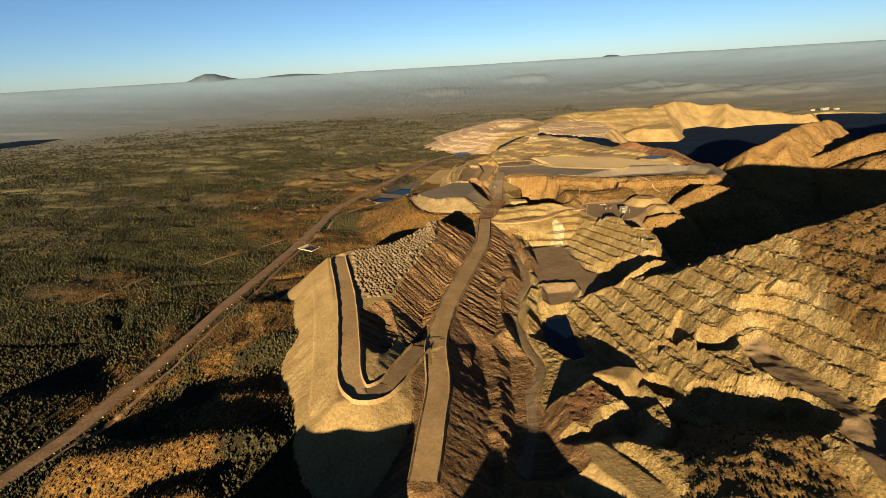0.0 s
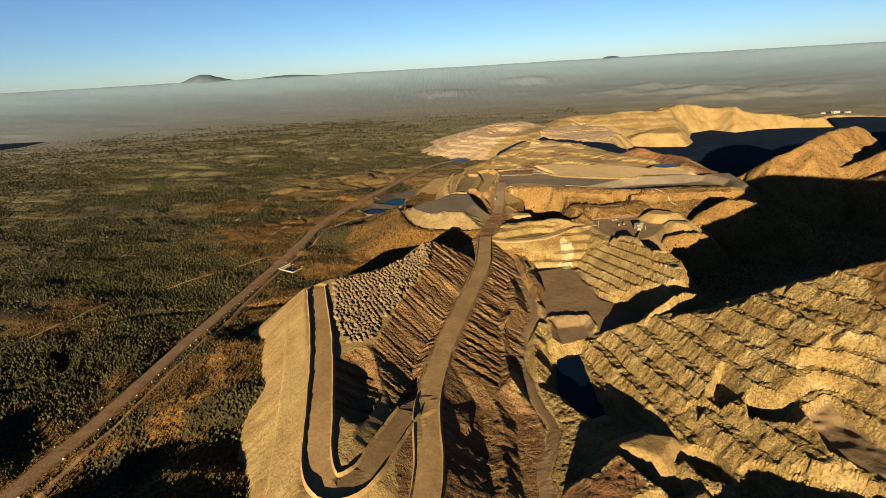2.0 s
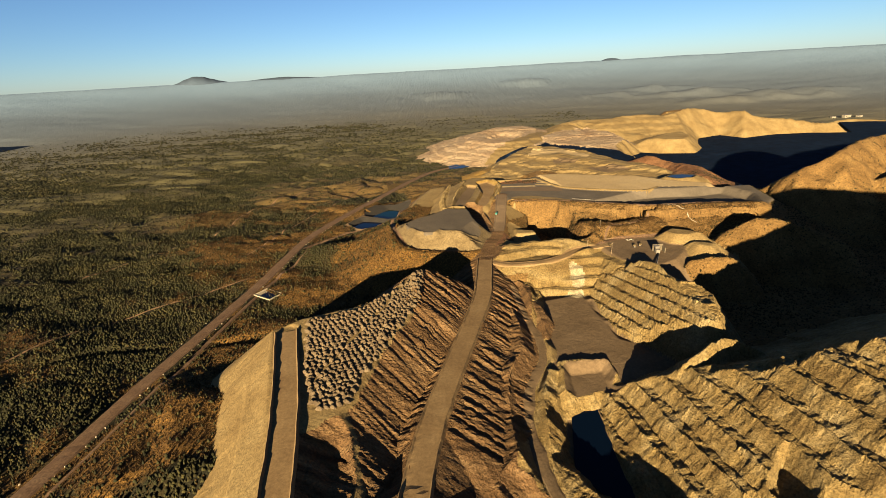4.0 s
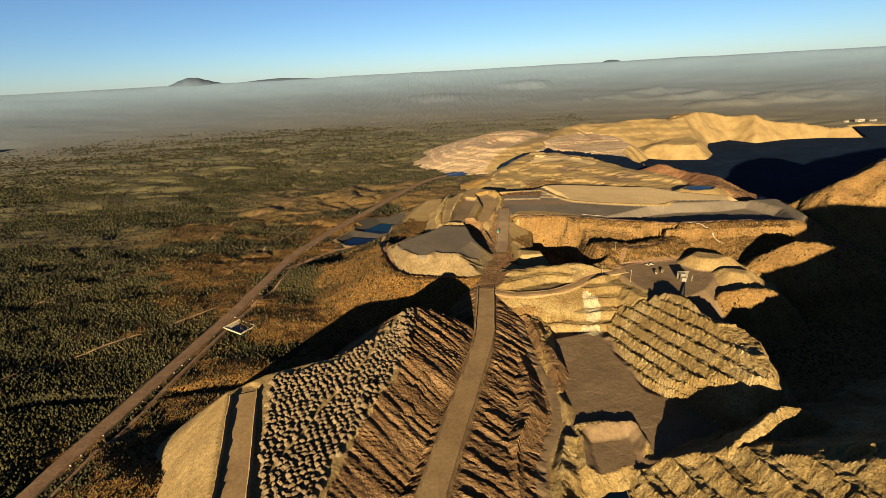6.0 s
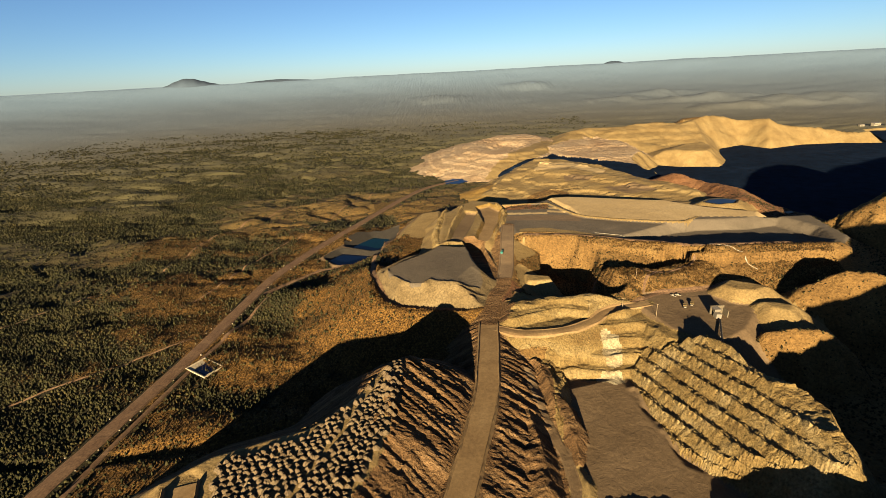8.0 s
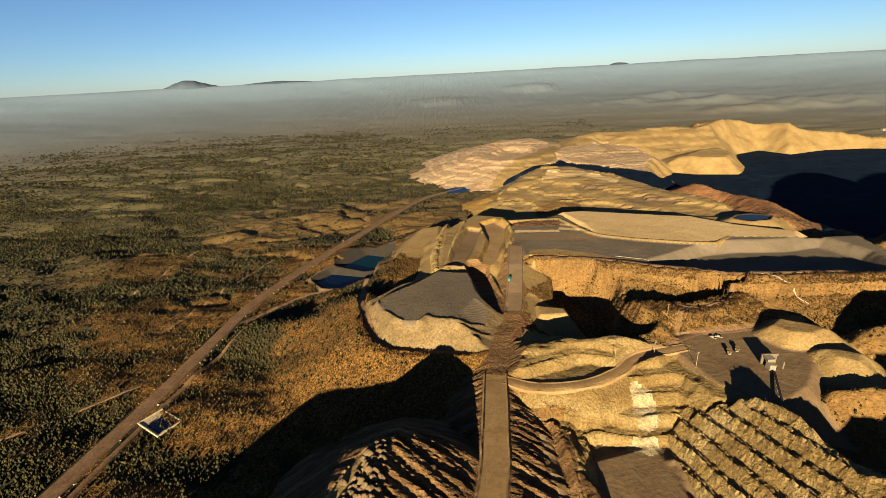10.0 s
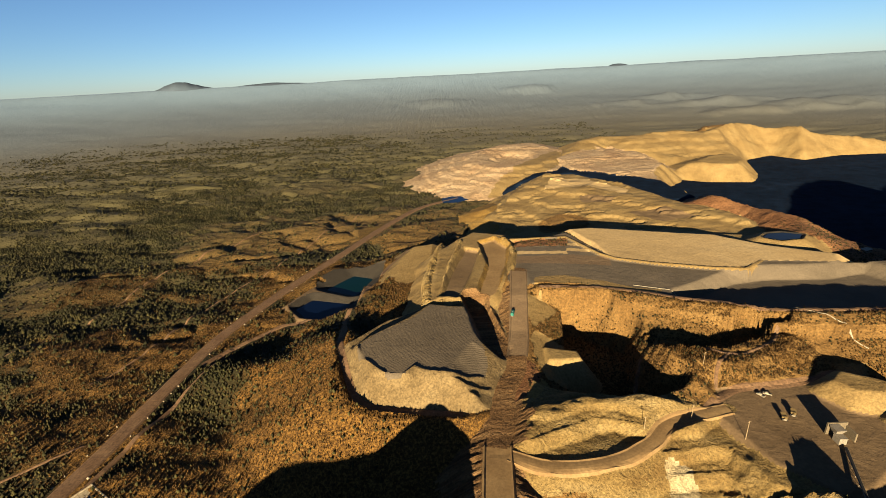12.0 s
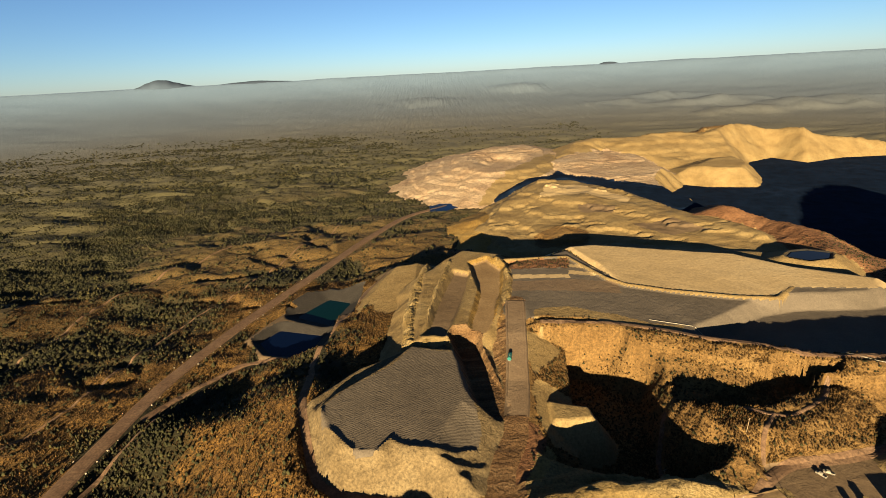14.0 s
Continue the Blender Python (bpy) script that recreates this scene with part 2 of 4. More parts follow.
def ridge(name, pts, slope, round_top=6.0, rough_size=60, rough_amp=14, reach=420, span=1e6):
    """A natural ridge along a crest whose points carry their heights."""
    w = window(pts, reach)
    x, y = X[w], Y[w]
    d, s, c = away(x, y, pts, False)
    d = np.sqrt(d * d + round_top ** 2) - round_top
    gul = fbm(x, y, rough_size, 5, 0.55, shift=2.2)
    h = c - slope * d + gul * rough_amp * np.clip(d / 25 + 0.25, 0, 1)
    on = (h > H[w]) & (d < span) & (h - H[w] < (13 if span < 1e5 else 1e6))
    H[w] = np.where(on, h, H[w])
    LABEL[w] = np.where(on, label(name), LABEL[w])


def grade(pts, half, up=0.9, down=0.65, name=None, reach=70, ribs=0.0, rib_size=5.0):
    """The bed of a road: level across, cut into what is higher and banked over what is lower."""
    w = window(pts, reach)
    x, y = X[w], Y[w]
    d, s, c = away(x, y, pts, False)
    o = np.maximum(d - half, 0)
    if ribs:
        o = o + ribs * 2 * fbm(s, d * 0.1, rib_size, 3) * np.clip(o / 6, 0, 1)
    h = np.clip(H[w], c - down * o, c + up * o)
    h = np.where(d < reach, h, H[w])
    on = np.abs(h - H[w]) > 0.3
    H[w] = h
    if name:
        LABEL[w] = np.where(on, label(name), LABEL[w])


def berm(name, pts, high=1.2, wide=2.2):
    """A low bank of loose earth pushed up along an edge or a track."""
    w = window(pts, 8)
    x, y = X[w], Y[w]
    d, s, _ = away(x, y, pts, False)
    lift = high * np.clip(1 - d / wide, 0, 1) * (1 + 1.2 * fbm(s, d * 0.2, 9, 2, shift=2.0))
    H[w] += lift
    if name:
        LABEL[w] = np.where(d < wide * 0.8, label(name), LABEL[w])


def paint(name, pts, ragged=1.5):
    w = window(pts, 20)
    x, y = X[w], Y[w]
    d, _, _ = away(x, y, pts)
    LABEL[w] = np.where(d + fbm(x, y, 15, 3, shift=5.0) * 2 * ragged < 0, label(name), LABEL[w])


def benches(pts, step, flat=0.35, soft=8.0, strength=1.0, lean=0.0, crumb=1.6, chutes=0.0, edge=0.0):
    """Steps cut into what is there: each riser keeps part of the step's width as a ledge."""
    w = window(pts, 20)
    x, y = X[w], Y[w]
    d, _, _ = away(x, y, pts)
    k = np.clip(-d / soft, 0, 1) * strength
    h = H[w] + lean * y
    q = (h + 0.8 * fbm(x, y, 30, 2, shift=8.0) + chutes * (fbm(x * 0.3, y, 6.5, 3, shift=6.0) + 1.2 * fbm(x * 0.4, y, 15, 3, shift=3.0))) / step
    n = np.floor(q)
    f = q - n
    stepped = (n + np.where(f < 1 - flat, f * (0.22 / (1 - flat)), 0.22 + (f - 1 + flat) / flat * 0.78)) * step
    stepped = stepped + edge * (np.exp(-((f - 0.05) / 0.07) ** 2) - 0.7 * np.exp(-((f - 1 + flat) / 0.09) ** 2)) * (1 + 1.5 * vnoise(x / 9, y / 9)) + crumb * fbm(x, y, 7, 3, shift=1.0)
    H[w] = H[w] * (1 - k) + (stepped - lean * y) * k


def height(x, y):
    """Height of the finished land at places (arrays)."""
    x, y = np.asarray(x, float), np.asarray(y, float)
    i = np.clip(np.searchsorted(GX, x) - 1, 0, len(GX) - 2)
    j = np.clip(np.searchsorted(GY, y) - 1, 0, len(GY) - 2)
    u, v = (x - GX[i]) / (GX[i + 1] - GX[i]), (y - GY[j]) / (GY[j + 1] - GY[j])
    return (H[j, i] * (1 - u) + H[j, i + 1] * u) * (1 - v) + (H[j + 1, i] * (1 - u) + H[j + 1, i + 1] * u) * v


# the plain: low swells and dry washes, bent up far off so the horizon fits the camera's view
far = np.hypot(X, Y)
swell = fbm(X * 0.55, Y, 90, 4, 0.5)
H += swell * (9 + 4 * np.clip((far - 700) / 1500, 0, 1) - 9 * np.clip((far - 1900) / 900, 0, 1)) + 1.2 * fbm(X, Y, 12, 3)
H += 6.5 * fbm(X * 0.6, Y, 42, 4, 0.55, 9.0) * np.clip((far - 550) / 400, 0, 1) * np.clip((2600 - far) / 600, 0, 1)
wash = 1 - np.clip(np.abs(fbm(X * 0.6, Y, 150, 3, 0.5, 4.0)) * 14, 0, 1)
H -= wash * 5 * np.clip((2600 - far) / 900, 0.1, 1)
H += 240 * np.clip((far - 2500) / 2750, 0, 1) ** 2 + 7 * fbm(X, Y, 420, 3) * np.clip((far - 1500) / 1500, 0, 1)

# an unseen spur behind the start of the flight, added to shade the heap's foot, and the rise on which the northern
# workings stand
ridge("plain", [(-230, 60, 20), (-190, 60, 38), (-162, 64, 52), (-145, 64, 68), (-107, 64, 74), (-79, 64, 72), (-66, 64, 70), (-56, 64, 56), (-40, 64, 50), (0, 62, 47), (30, 58, 46), (60, 55, 45), (90, 50, 40), (120, 40, 25)], 0.5, 6, 40, 6, 160)
fill("plain", [(-62, 690), (-66, 770), (-70, 840), (-20, 1010), (60, 1010), (60, 650), (20, 660)], 26, 0.36, 5, reach=200, rolling=4)

# eastern highland: rough ground, the valley behind the cut hill, the far ridges
fill("scrub", [(70, 120), (60, 640), (120, 1000), (420, 1000), (520, 700), (420, 450), (600, 100), (400, -100)], 20, 0.2, 6, reach=300, rolling=8)
cut("scrub", [(240, 520), (258, 590), (292, 632), (335, 652), (420, 690), (560, 700), (700, 560), (430, 420), (300, 440), (250, 470)], 0, 0.55, 6, 3, 20, reach=120)
ridge("scrub", [(478, 830, 42), (501, 825, 56), (521, 799, 83), (567, 800, 102), (631, 840, 112), (712, 881, 114), (770, 925, 92), (850, 1000, 30)], 1.15, 3, 40, 22)
ridge("scrub", [(586, 790, 38), (596, 786, 46), (620, 782, 68), (674, 751, 105), (760, 700, 140), (900, 640, 170), (1250, 640, 200)], 1.15, 3, 40, 20)
ridge("scrub", [(600, 752, 40), (615, 752, 50), (650, 705, 82), (720, 640, 120)], 1.15, 3, 40, 16)
ridge("scrub", [(350, 668, 46), (372, 658, 62), (410, 640, 60), (450, 622, 40)], 1.35, 3, 30, 14, 120)
ridge("scrub", [(276, 612, 33), (296, 606, 40), (314, 600, 40), (328, 594, 28)], 1.4, 3, 30, 10, 80)

# mine floor
cut("rock", [(84, 470), (112, 608), (164, 608), (170, 510), (220, 470), (200, 440), (130, 440)], 5, 0.72, 2, 1.5, 9, floor_name="floor")
cut("rock", [(50, 300), (60, 353), (84, 400), (98, 452), (130, 450), (150, 400), (160, 330), (150, 270), (140, 200), (70, 200), (40, 230)], 3, 0.6, 4, 2, 12)
cut("rock", [(100, 448), (125, 446), (128, 412), (142, 380), (140, 345), (112, 338), (84, 378)], -10, 1.0, 3, 2, 12, floor_name="floor")
# walls: the great western face, the smaller face to its north, and the terraces beyond
fill("rock", [(122, 446), (153, 431), (177, 418), (192, 402), (206, 388), (232, 376), (238, 330), (232, 280), (190, 300), (150, 330), (124, 380)], (0, 127, 400, 0.72, 0, 78), 0.9, 1.5, 1.5, 12, reach=60)
fill("rock", [(122, 446), (153, 431), (177, 418), (195, 405), (251, 376), (284, 362), (329, 333), (440, 280), (600, 180), (600, 60), (300, 60), (240, 130), (170, 200), (130, 240), (115, 300)], (0, 125, 400, 0.64, 0, 172), 0.85, 2.5, 2, 14, reach=260)
fill("rock", [(152, 612), (194, 606), (212, 597), (219, 572), (224, 540), (236, 520), (237, 503), (229, 480), (221, 467), (213, 470), (195, 487), (176, 503), (164, 520)], (3, 156, 500, 0.72, 0, 49), 1.5, 1.2, 1.2, 9, reach=60)
fill("terrace", [(60, 640), (80, 632), (115, 634), (143, 646), (172, 652), (190, 640), (196, 614), (215, 604), (260, 640), (300, 690), (420, 780), (420, 950), (110, 950), (60, 760)], 31.5, 0.92, 1.5, 0.8, 12)
fill("terrace", [(70, 656), (90, 665), (112, 676), (132, 674), (150, 662), (170, 664), (174, 670), (150, 677), (110, 681), (70, 674)], 41, 0.55, 1.0, 0.5, 12)
ridge("rock", [(172, 422, 34), (182, 426, 41), (198, 432, 46), (211, 438, 48), (222, 437, 43), (236, 430, 38)], 1.7, 1, 9, 11, 30)
cut("rock", [(206, 285), (224, 292), (228, 264), (231, 234), (235, 200), (216, 178), (209, 194), (210, 211), (212, 241), (202, 260)], 45, 0.95, 1, reach=25, floor_name="floor")
cut("rock", [(100, 268), (112, 284), (124, 286), (140, 274), (138, 258), (121, 254), (98, 258)], -18, 1.5, 2, 1.5, 6, reach=20)
cut("rock", [(148, 256), (165, 262), (180, 246), (200, 236), (214, 226), (212, 210), (196, 206), (168, 210), (150, 214), (140, 232)], (4, 150, 230, 0.45, 0), 1.7, 1.5, 1.2, 6, reach=14)
cut("rock", [(207, 207), (246, 212), (262, 190), (250, 160), (203, 160)], 46, 1.0, 1.5, reach=20, floor_name="floor")
benches([(112, 450), (195, 414), (251, 381), (284, 366), (300, 300), (280, 170), (180, 190), (120, 290)], 11.0, 0.42, 5, crumb=0.9, lean=0.10, chutes=0.9, edge=1.3)
benches([(148, 614), (206, 610), (240, 515), (228, 464), (208, 462), (160, 508)], 7.0, 0.45, 4, crumb=0.45, lean=0.16, chutes=0.3, edge=1.5)
benches([(58, 575), (56, 695), (190, 682), (205, 640), (165, 602), (110, 588)], 8.0, 0.35, 4, strength=0.8, crumb=0.35, lean=0.08, chutes=1.3, edge=1.2)
paint("scrub", [(286, 369), (330, 336), (440, 284), (640, 190), (600, 40), (290, 100), (262, 200), (256, 262), (270, 320)], 3)
# ledges, pockets and heaps about the southern floor
for notch in ([(157, 321), (164, 325), (168, 318), (160, 312)], [(172, 322), (186, 335), (184, 314), (174, 312)], [(188, 306), (203, 294), (198, 284), (184, 296)]):
    cut("rock", notch, (20, 160, 320, 0.35, 0), 2.5, 1, reach=14)
fill("scrub", [(150, 190), (169, 203), (194, 196), (213, 190), (220, 150), (140, 140)], 38, 0.6, 4, reach=60, rolling=10)
fill("rock", [(74, 271), (101, 290), (114, 264), (97, 258), (83, 238), (70, 250)], 17, 1.3, 1.5, 1, 6, reach=30)
paint("red", [(77, 268), (100, 284), (108, 266), (95, 258), (83, 243), (73, 252)])
fill("sand", [(107, 298), (125, 304), (139, 302), (124, 289)], 16, 0.9, 2, reach=30)
fill("sand", [(54, 240), (64, 224), (86, 226), (104, 206), (112, 192), (122, 172), (100, 180), (80, 208), (50, 226)], 18, 0.9, 2, 1, 6, reach=40)
fill("rock", [(133, 259), (134, 245), (122, 233), (108, 227), (112, 222), (128, 228), (140, 242), (140, 262)], 15, 1.3, 0.6, reach=12)
fill("rock", [(137, 284), (141, 268), (154, 261), (177, 268), (178, 272), (154, 267), (144, 272), (141, 286)], 13, 1.2, 0.6, reach=12)
fill("floor", [(112, 312), (140, 324), (148, 317), (137, 310), (123, 292), (119, 298)], 5, 1.0, 0.8, reach=14)
fill("rock", [(102, 222), (114, 217), (137, 207), (146, 179), (126, 180), (120, 192), (113, 210)], 22, 0.8, 1.0, 1.0, 5, reach=30)
fill("sand", [(80, 329), (112, 343), (113, 339), (82, 325)], -1, 1.0, 1, reach=20)
fill("rock", [(97, 474), (137, 474), (138, 455), (94, 440)], 8, 1.1, 2, reach=40)
cut("floor", [(104, 464), (130, 466), (131, 440), (102, 436)], 0, 1.0, 2, reach=12)
fill("tip", [(75, 609), (85, 608), (74, 522), (65, 518)], 19, 1.3, 1.2, 1.0, 4, reach=30)
fill("tip", [(92, 574), (99, 560), (101, 540), (92, 512), (88, 520), (94, 545)], 14, 1.3, 1.2, 1.0, 4, reach=30)
fill("sand", [(70, 530), (80, 530), (92, 495), (84, 478), (74, 500)], 12, 0.8, 2, reach=40)
LEDGE = [(56, 642, 31), (80, 632, 31), (115, 634, 31), (143, 646, 31.5), (158, 659, 32), (176, 665, 33), (204, 671, 33)]
grade(LEDGE, 4.5, 1.0, 0.8, None, 20)
PITWAY = [(76, 600, 12), (80, 560, 9), (86, 517, 7), (84, 480, 5), (66, 440, 3), (60, 400, 2), (64, 353, 2), (70, 327, 2), (56, 292, 2), (50, 255, 3), (36, 215, 8)]
grade(PITWAY, 5, 1.2, 0.8, None, 16)

MAIN = [(-420, -60), (-360, 110), (-312, 233), (-297, 272), (-289, 315), (-278, 374), (-269, 465), (-254, 560), (-242, 640), (-234, 700), (-228, 770), (-218, 850), (-190, 940), (-169, 994), (-143, 1056), (-121, 1110), (-83, 1204), (-24, 1316), (52, 1378)]

# grassy rise beside the spoil heap
fill("plain", [(-262, 430), (-219, 445), (-171, 430), (-148, 372), (-215, 362)], 16, 0.3, 6, reach=80, rolling=4)
fill("plain", [(-205, 425), (-171, 432), (-140, 368), (-132, 345), (-176, 362)], 23, 0.4, 4, reach=60, rolling=4)
fill("plain", [(-172, 290), (-128, 292), (-112, 250), (-105, 215), (-150, 200), (-178, 240)], 19, 0.3, 4, reach=60, rolling=4)
cut("plain", [(-250, 300), (-150, 304), (-122, 300), (-128, 330), (-240, 345)], 10, 0.5, 3, reach=30)
ridge("plain", [(-285, 216, 16), (-258, 220, 29), (-218, 222, 30), (-194, 226, 30), (-170, 234, 30), (-145, 238, 27), (-116, 234, 22)], 0.6, 4, 30, 5, 80)
ridge("plain", [(-415, 268, 8), (-372, 280, 22), (-335, 278, 22), (-312, 260, 12)], 0.42, 4, 30, 5, 90)
ridge("plain", [(-230, 176, 10), (-190, 186, 26), (-156, 192, 27), (-130, 186, 16)], 0.5, 3, 30, 4, 60)
ridge("plain", [(-250, 180, 8), (-190, 190, 16), (-140, 200, 20)], 0.35, 4, 30, 5, 60)
ridge("plain", [(-186, 772, 12), (-140, 768, 18), (-105, 785, 21)], 0.42, 4, 30, 4, 60)

# hollow behind the heap, and the great spoil heap
cut("plain", [(-210, 560), (-130, 640), (-84, 685), (-52, 668), (-12, 652), (-30, 600), (-110, 530)], 4, 0.3, 3, reach=70)
HEAP = [(-137, 462), (-117, 478), (-69, 495), (-61, 502), (-42, 521), (-28, 550), (-14, 557), (-4, 551), (-14, 520), (-22, 492), (-46, 427), (-64, 369), (-60, 300), (-56, 244), (-80, 240), (-90, 290), (-106, 354)]
fill("sand", HEAP, (58.5, -117, 470, 0, 0.05), 0.8, 0.8, 0.3, 5)
fill("tip", [(-22, 505), (-26, 546), (-14, 557), (-2, 551), (14, 541), (30, 531), (24, 500)], (64.5, -14, 557, -0.61, 0, 64.5), 0.75, 1.5, 1.2, 5, reach=60)
fill("tip", [(-20, 540), (-27, 547), (-14, 557), (-2, 551), (14, 541), (28, 531), (22, 522), (-6, 530)], (64, -14, 545, -0.66, -0.5, 64.5), 0.8, 1.0, 1.0, 4, reach=40)
HAUL = [(-23, 188, 33), (-19, 225, 35), (-15, 267, 36), (-17, 316, 37), (-9, 372, 36.5), (10, 445, 35), (36, 540, 33), (43, 586, 32.5), (50, 649, 31), (61, 700, 31), (74, 726, 32), (83, 774, 36), (91, 824, 46), (98, 870, 50.5)]
LOOP = [(-19, 318, 37.5), (-29, 310, 39), (-40, 281, 42), (-50, 256, 44), (-64, 247, 46), (-75, 262, 48), (-84, 307, 52), (-100, 377, 55), (-125, 461, 57)]
cut("tip", [(38, 215), (40, 280), (44, 345), (60, 345), (58, 215)], 1, 0.95, 1.5, 0.6, 4, reach=34)
grade(HAUL[:5], 8.0, 0.7, 0.92, "tip", 60, 0.25, 3.0)
grade(HAUL[4:], 8.5, 0.7, 0.66, "tip", 75, 2.1, 2.9)
cut("tip", [(-76, 340), (-62, 350), (-46, 325), (-58, 300), (-70, 310)], 41, 0.8, 2, 1.5, 6, reach=40)
grade(LOOP, 8, 0.8, 0.66, None, 30)
paint("tip", [(-14, 575), (40, 640), (95, 600), (80, 480), (45, 380), (40, 290), (20, 200), (-40, 210), (-30, 240), (-40, 300), (-52, 350), (-60, 372), (-44, 427), (-21, 492)])

for spine in ([(-5, 561, 58), (-8, 525, 53), (-8, 491, 50), (-21, 454, 49)], [(-15, 559, 62), (-18, 528, 61), (-37, 486, 61), (-46, 440, 60)]):
    ridge("tip", spine, 1.1, 1, 8, 2, 14, 4)
# the heap's back takes the darker rock colour to deepen the shade there
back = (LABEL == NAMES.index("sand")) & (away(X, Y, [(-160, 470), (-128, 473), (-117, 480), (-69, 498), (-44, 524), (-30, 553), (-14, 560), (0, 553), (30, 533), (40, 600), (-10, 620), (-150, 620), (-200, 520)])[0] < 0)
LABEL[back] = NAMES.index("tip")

# hills and yards to the north of the mine floor
fill("plain", [(-70, 770), (-66, 735), (-56, 712), (-40, 690), (0, 680), (40, 678), (66, 690), (66, 676), (10, 674), (-48, 680), (-66, 705)], (36, -30, 690, -0.05, 0.08), 0.55, 2, reach=120, rolling=2)
fill("lip", [(-62, 756), (-30, 790), (8, 812), (58, 815), (70, 735), (62, 712), (46, 691), (19, 693), (0, 694), (-29, 697), (-42, 704), (-54, 732)], (40, -30, 700, -0.03, 0.06), 0.95, 0.8, 0.5, 7, reach=40)
fill("lip", [(-53, 739), (-42, 755), (-10, 784), (6, 806), (24, 800), (40, 797), (46, 774), (51, 743), (55, 722), (48, 705), (34, 698), (22, 697), (6, 700), (-2, 705), (-11, 697), (-24, 698), (-37, 713), (-49, 724)], 51, 1.0, 0.5, 0.5, 6, reach=60)
fill("lip", [(-58, 746), (-50, 758), (-20, 790), (6, 809), (40, 803), (52, 774), (62, 738), (60, 716), (50, 698), (34, 693), (10, 695), (-26, 693), (-41, 708), (-53, 726)], 45, 1.1, 0.8, 0.5, 6, reach=40)
benches([(-74, 762), (-50, 700), (-30, 692), (60, 690), (76, 735), (55, 735), (47, 706), (22, 698), (-24, 699), (-49, 726), (-52, 745)], 4.4, 0.45, 1.5, 0.5, crumb=0.35, chutes=0.8, edge=1.0)
HILLTRACK = [(-74, 800, 32), (-70, 765, 40), (-61, 736, 39), (-53, 714, 35), (-45, 698, 33), (-31, 689, 32), (0, 684, 31), (30, 680, 30)]
grade(HILLTRACK, 3.4, 1.5, 0.7, None, 14)
fill("scrub", [(168, 746), (183, 740), (200, 732), (228, 728), (260, 737), (282, 745), (290, 730), (268, 714), (225, 706), (190, 704), (172, 722)], 43, 0.4, 2, reach=60, rolling=4)
PAD = [(106, 954), (176, 984), (195, 926), (204, 905), (338, 860), (440, 852), (485, 850), (470, 770), (430, 735), (370, 738), (330, 745), (285, 752), (256, 766), (224, 786), (206, 798), (190, 808), (160, 824), (128, 829), (112, 840), (98, 838), (84, 850)]
fill("scrub", PAD, 49.6, 0.50, 2.0, 1.0, 12, rolling=1.0)
fill("grey", PAD, 50.4, 2.0, 0.8, reach=12)
paint("red", [(106, 966), (172, 961), (168, 936), (101, 942)], 0.5)
paint("grey", [(101, 942), (168, 936), (164, 922), (99, 928)], 0.5)
paint("pale", [(99, 928), (160, 920), (160, 912), (98, 918)], 0.5)
for strip in ([(168, 946), (199, 930), (198, 924), (166, 938)], [(164, 930), (197, 916), (196, 909), (161, 921)]):
    paint("pale", strip, 0.4)
paint("dusk", [(98, 912), (160, 908), (202, 897), (196, 872), (150, 884), (96, 890)], 1.0)
paint("sand", [(112, 853), (140, 855), (176, 835), (198, 818), (221, 811), (217, 803), (175, 816), (132, 826), (116, 827), (104, 812), (108, 838)], 1.2)
cut("scrub", [(176, 757), (206, 759), (228, 746), (258, 756), (280, 757), (284, 752), (258, 746), (228, 738), (200, 742), (176, 750)], 32, 0.85, 1.5, 0.8, 8, reach=25)
cut("scrub", [(97, 716), (94, 764), (100, 816), (118, 820), (146, 814), (160, 805), (178, 783), (170, 745), (170, 716), (178, 702), (160, 698), (120, 702)], 2, 2.4, 1.5, 1.2, 8, reach=40)
fill("sand", [(102, 760), (127, 752), (127, 742), (112, 740), (103, 742)], 29, 1.5, 1.2, reach=20)
fill("pale", [(184, 992), (210, 993), (344, 944), (378, 905), (430, 870), (415, 851), (345, 863), (319, 846), (287, 853), (204, 890), (200, 936)], 52.2, 0.6, 0.8)
fill("grey", [(346, 866), (416, 849), (383, 812), (352, 811), (324, 838)], 51.8, 1.0, 1.0, reach=30)
paint("pale", [(324, 838), (352, 811), (383, 812), (380, 806), (350, 804), (318, 834)], 0.8)
fill("sand", [(-72, 842), (-46, 948), (-20, 1011), (5, 1015), (-5, 871), (-30, 835)], (19, -72, 842, 0.05, 0.06), 0.6, 1.0, reach=60)
fill("sand", [(8, 817), (16, 948), (60, 1004), (99, 985), (99, 950), (84, 860), (52, 822)], 51, 0.8, 2)
cut("grey", [(238, 804), (266, 816), (303, 836), (335, 841), (400, 836), (440, 846), (452, 805), (440, 770), (400, 758), (352, 764), (316, 772), (282, 782), (255, 792)], 40, 1.0, 0.8, reach=22)
ridge("scrub", [(98, 812, 48), (106, 826, 50.5), (118, 829, 51), (133, 824, 51.2), (168, 816, 51.3), (190, 806, 51.6), (206, 797, 52.4), (224, 784, 53), (262, 769, 53.5), (284, 752, 55), (330, 742, 58), (380, 736, 59), (432, 738, 57)], 0.6, 2, 20, 1.5, 60, 9)
RIMWAY = [(112, 832, 50.6), (133, 829, 50.8), (170, 821, 51), (193, 811, 51.4), (210, 802, 52), (228, 790, 52.6), (265, 775, 53), (288, 759, 54.5), (332, 749, 57.4), (382, 743, 58.4)]
grade(RIMWAY, 2.6, 1.0, 0.8, None, 6)
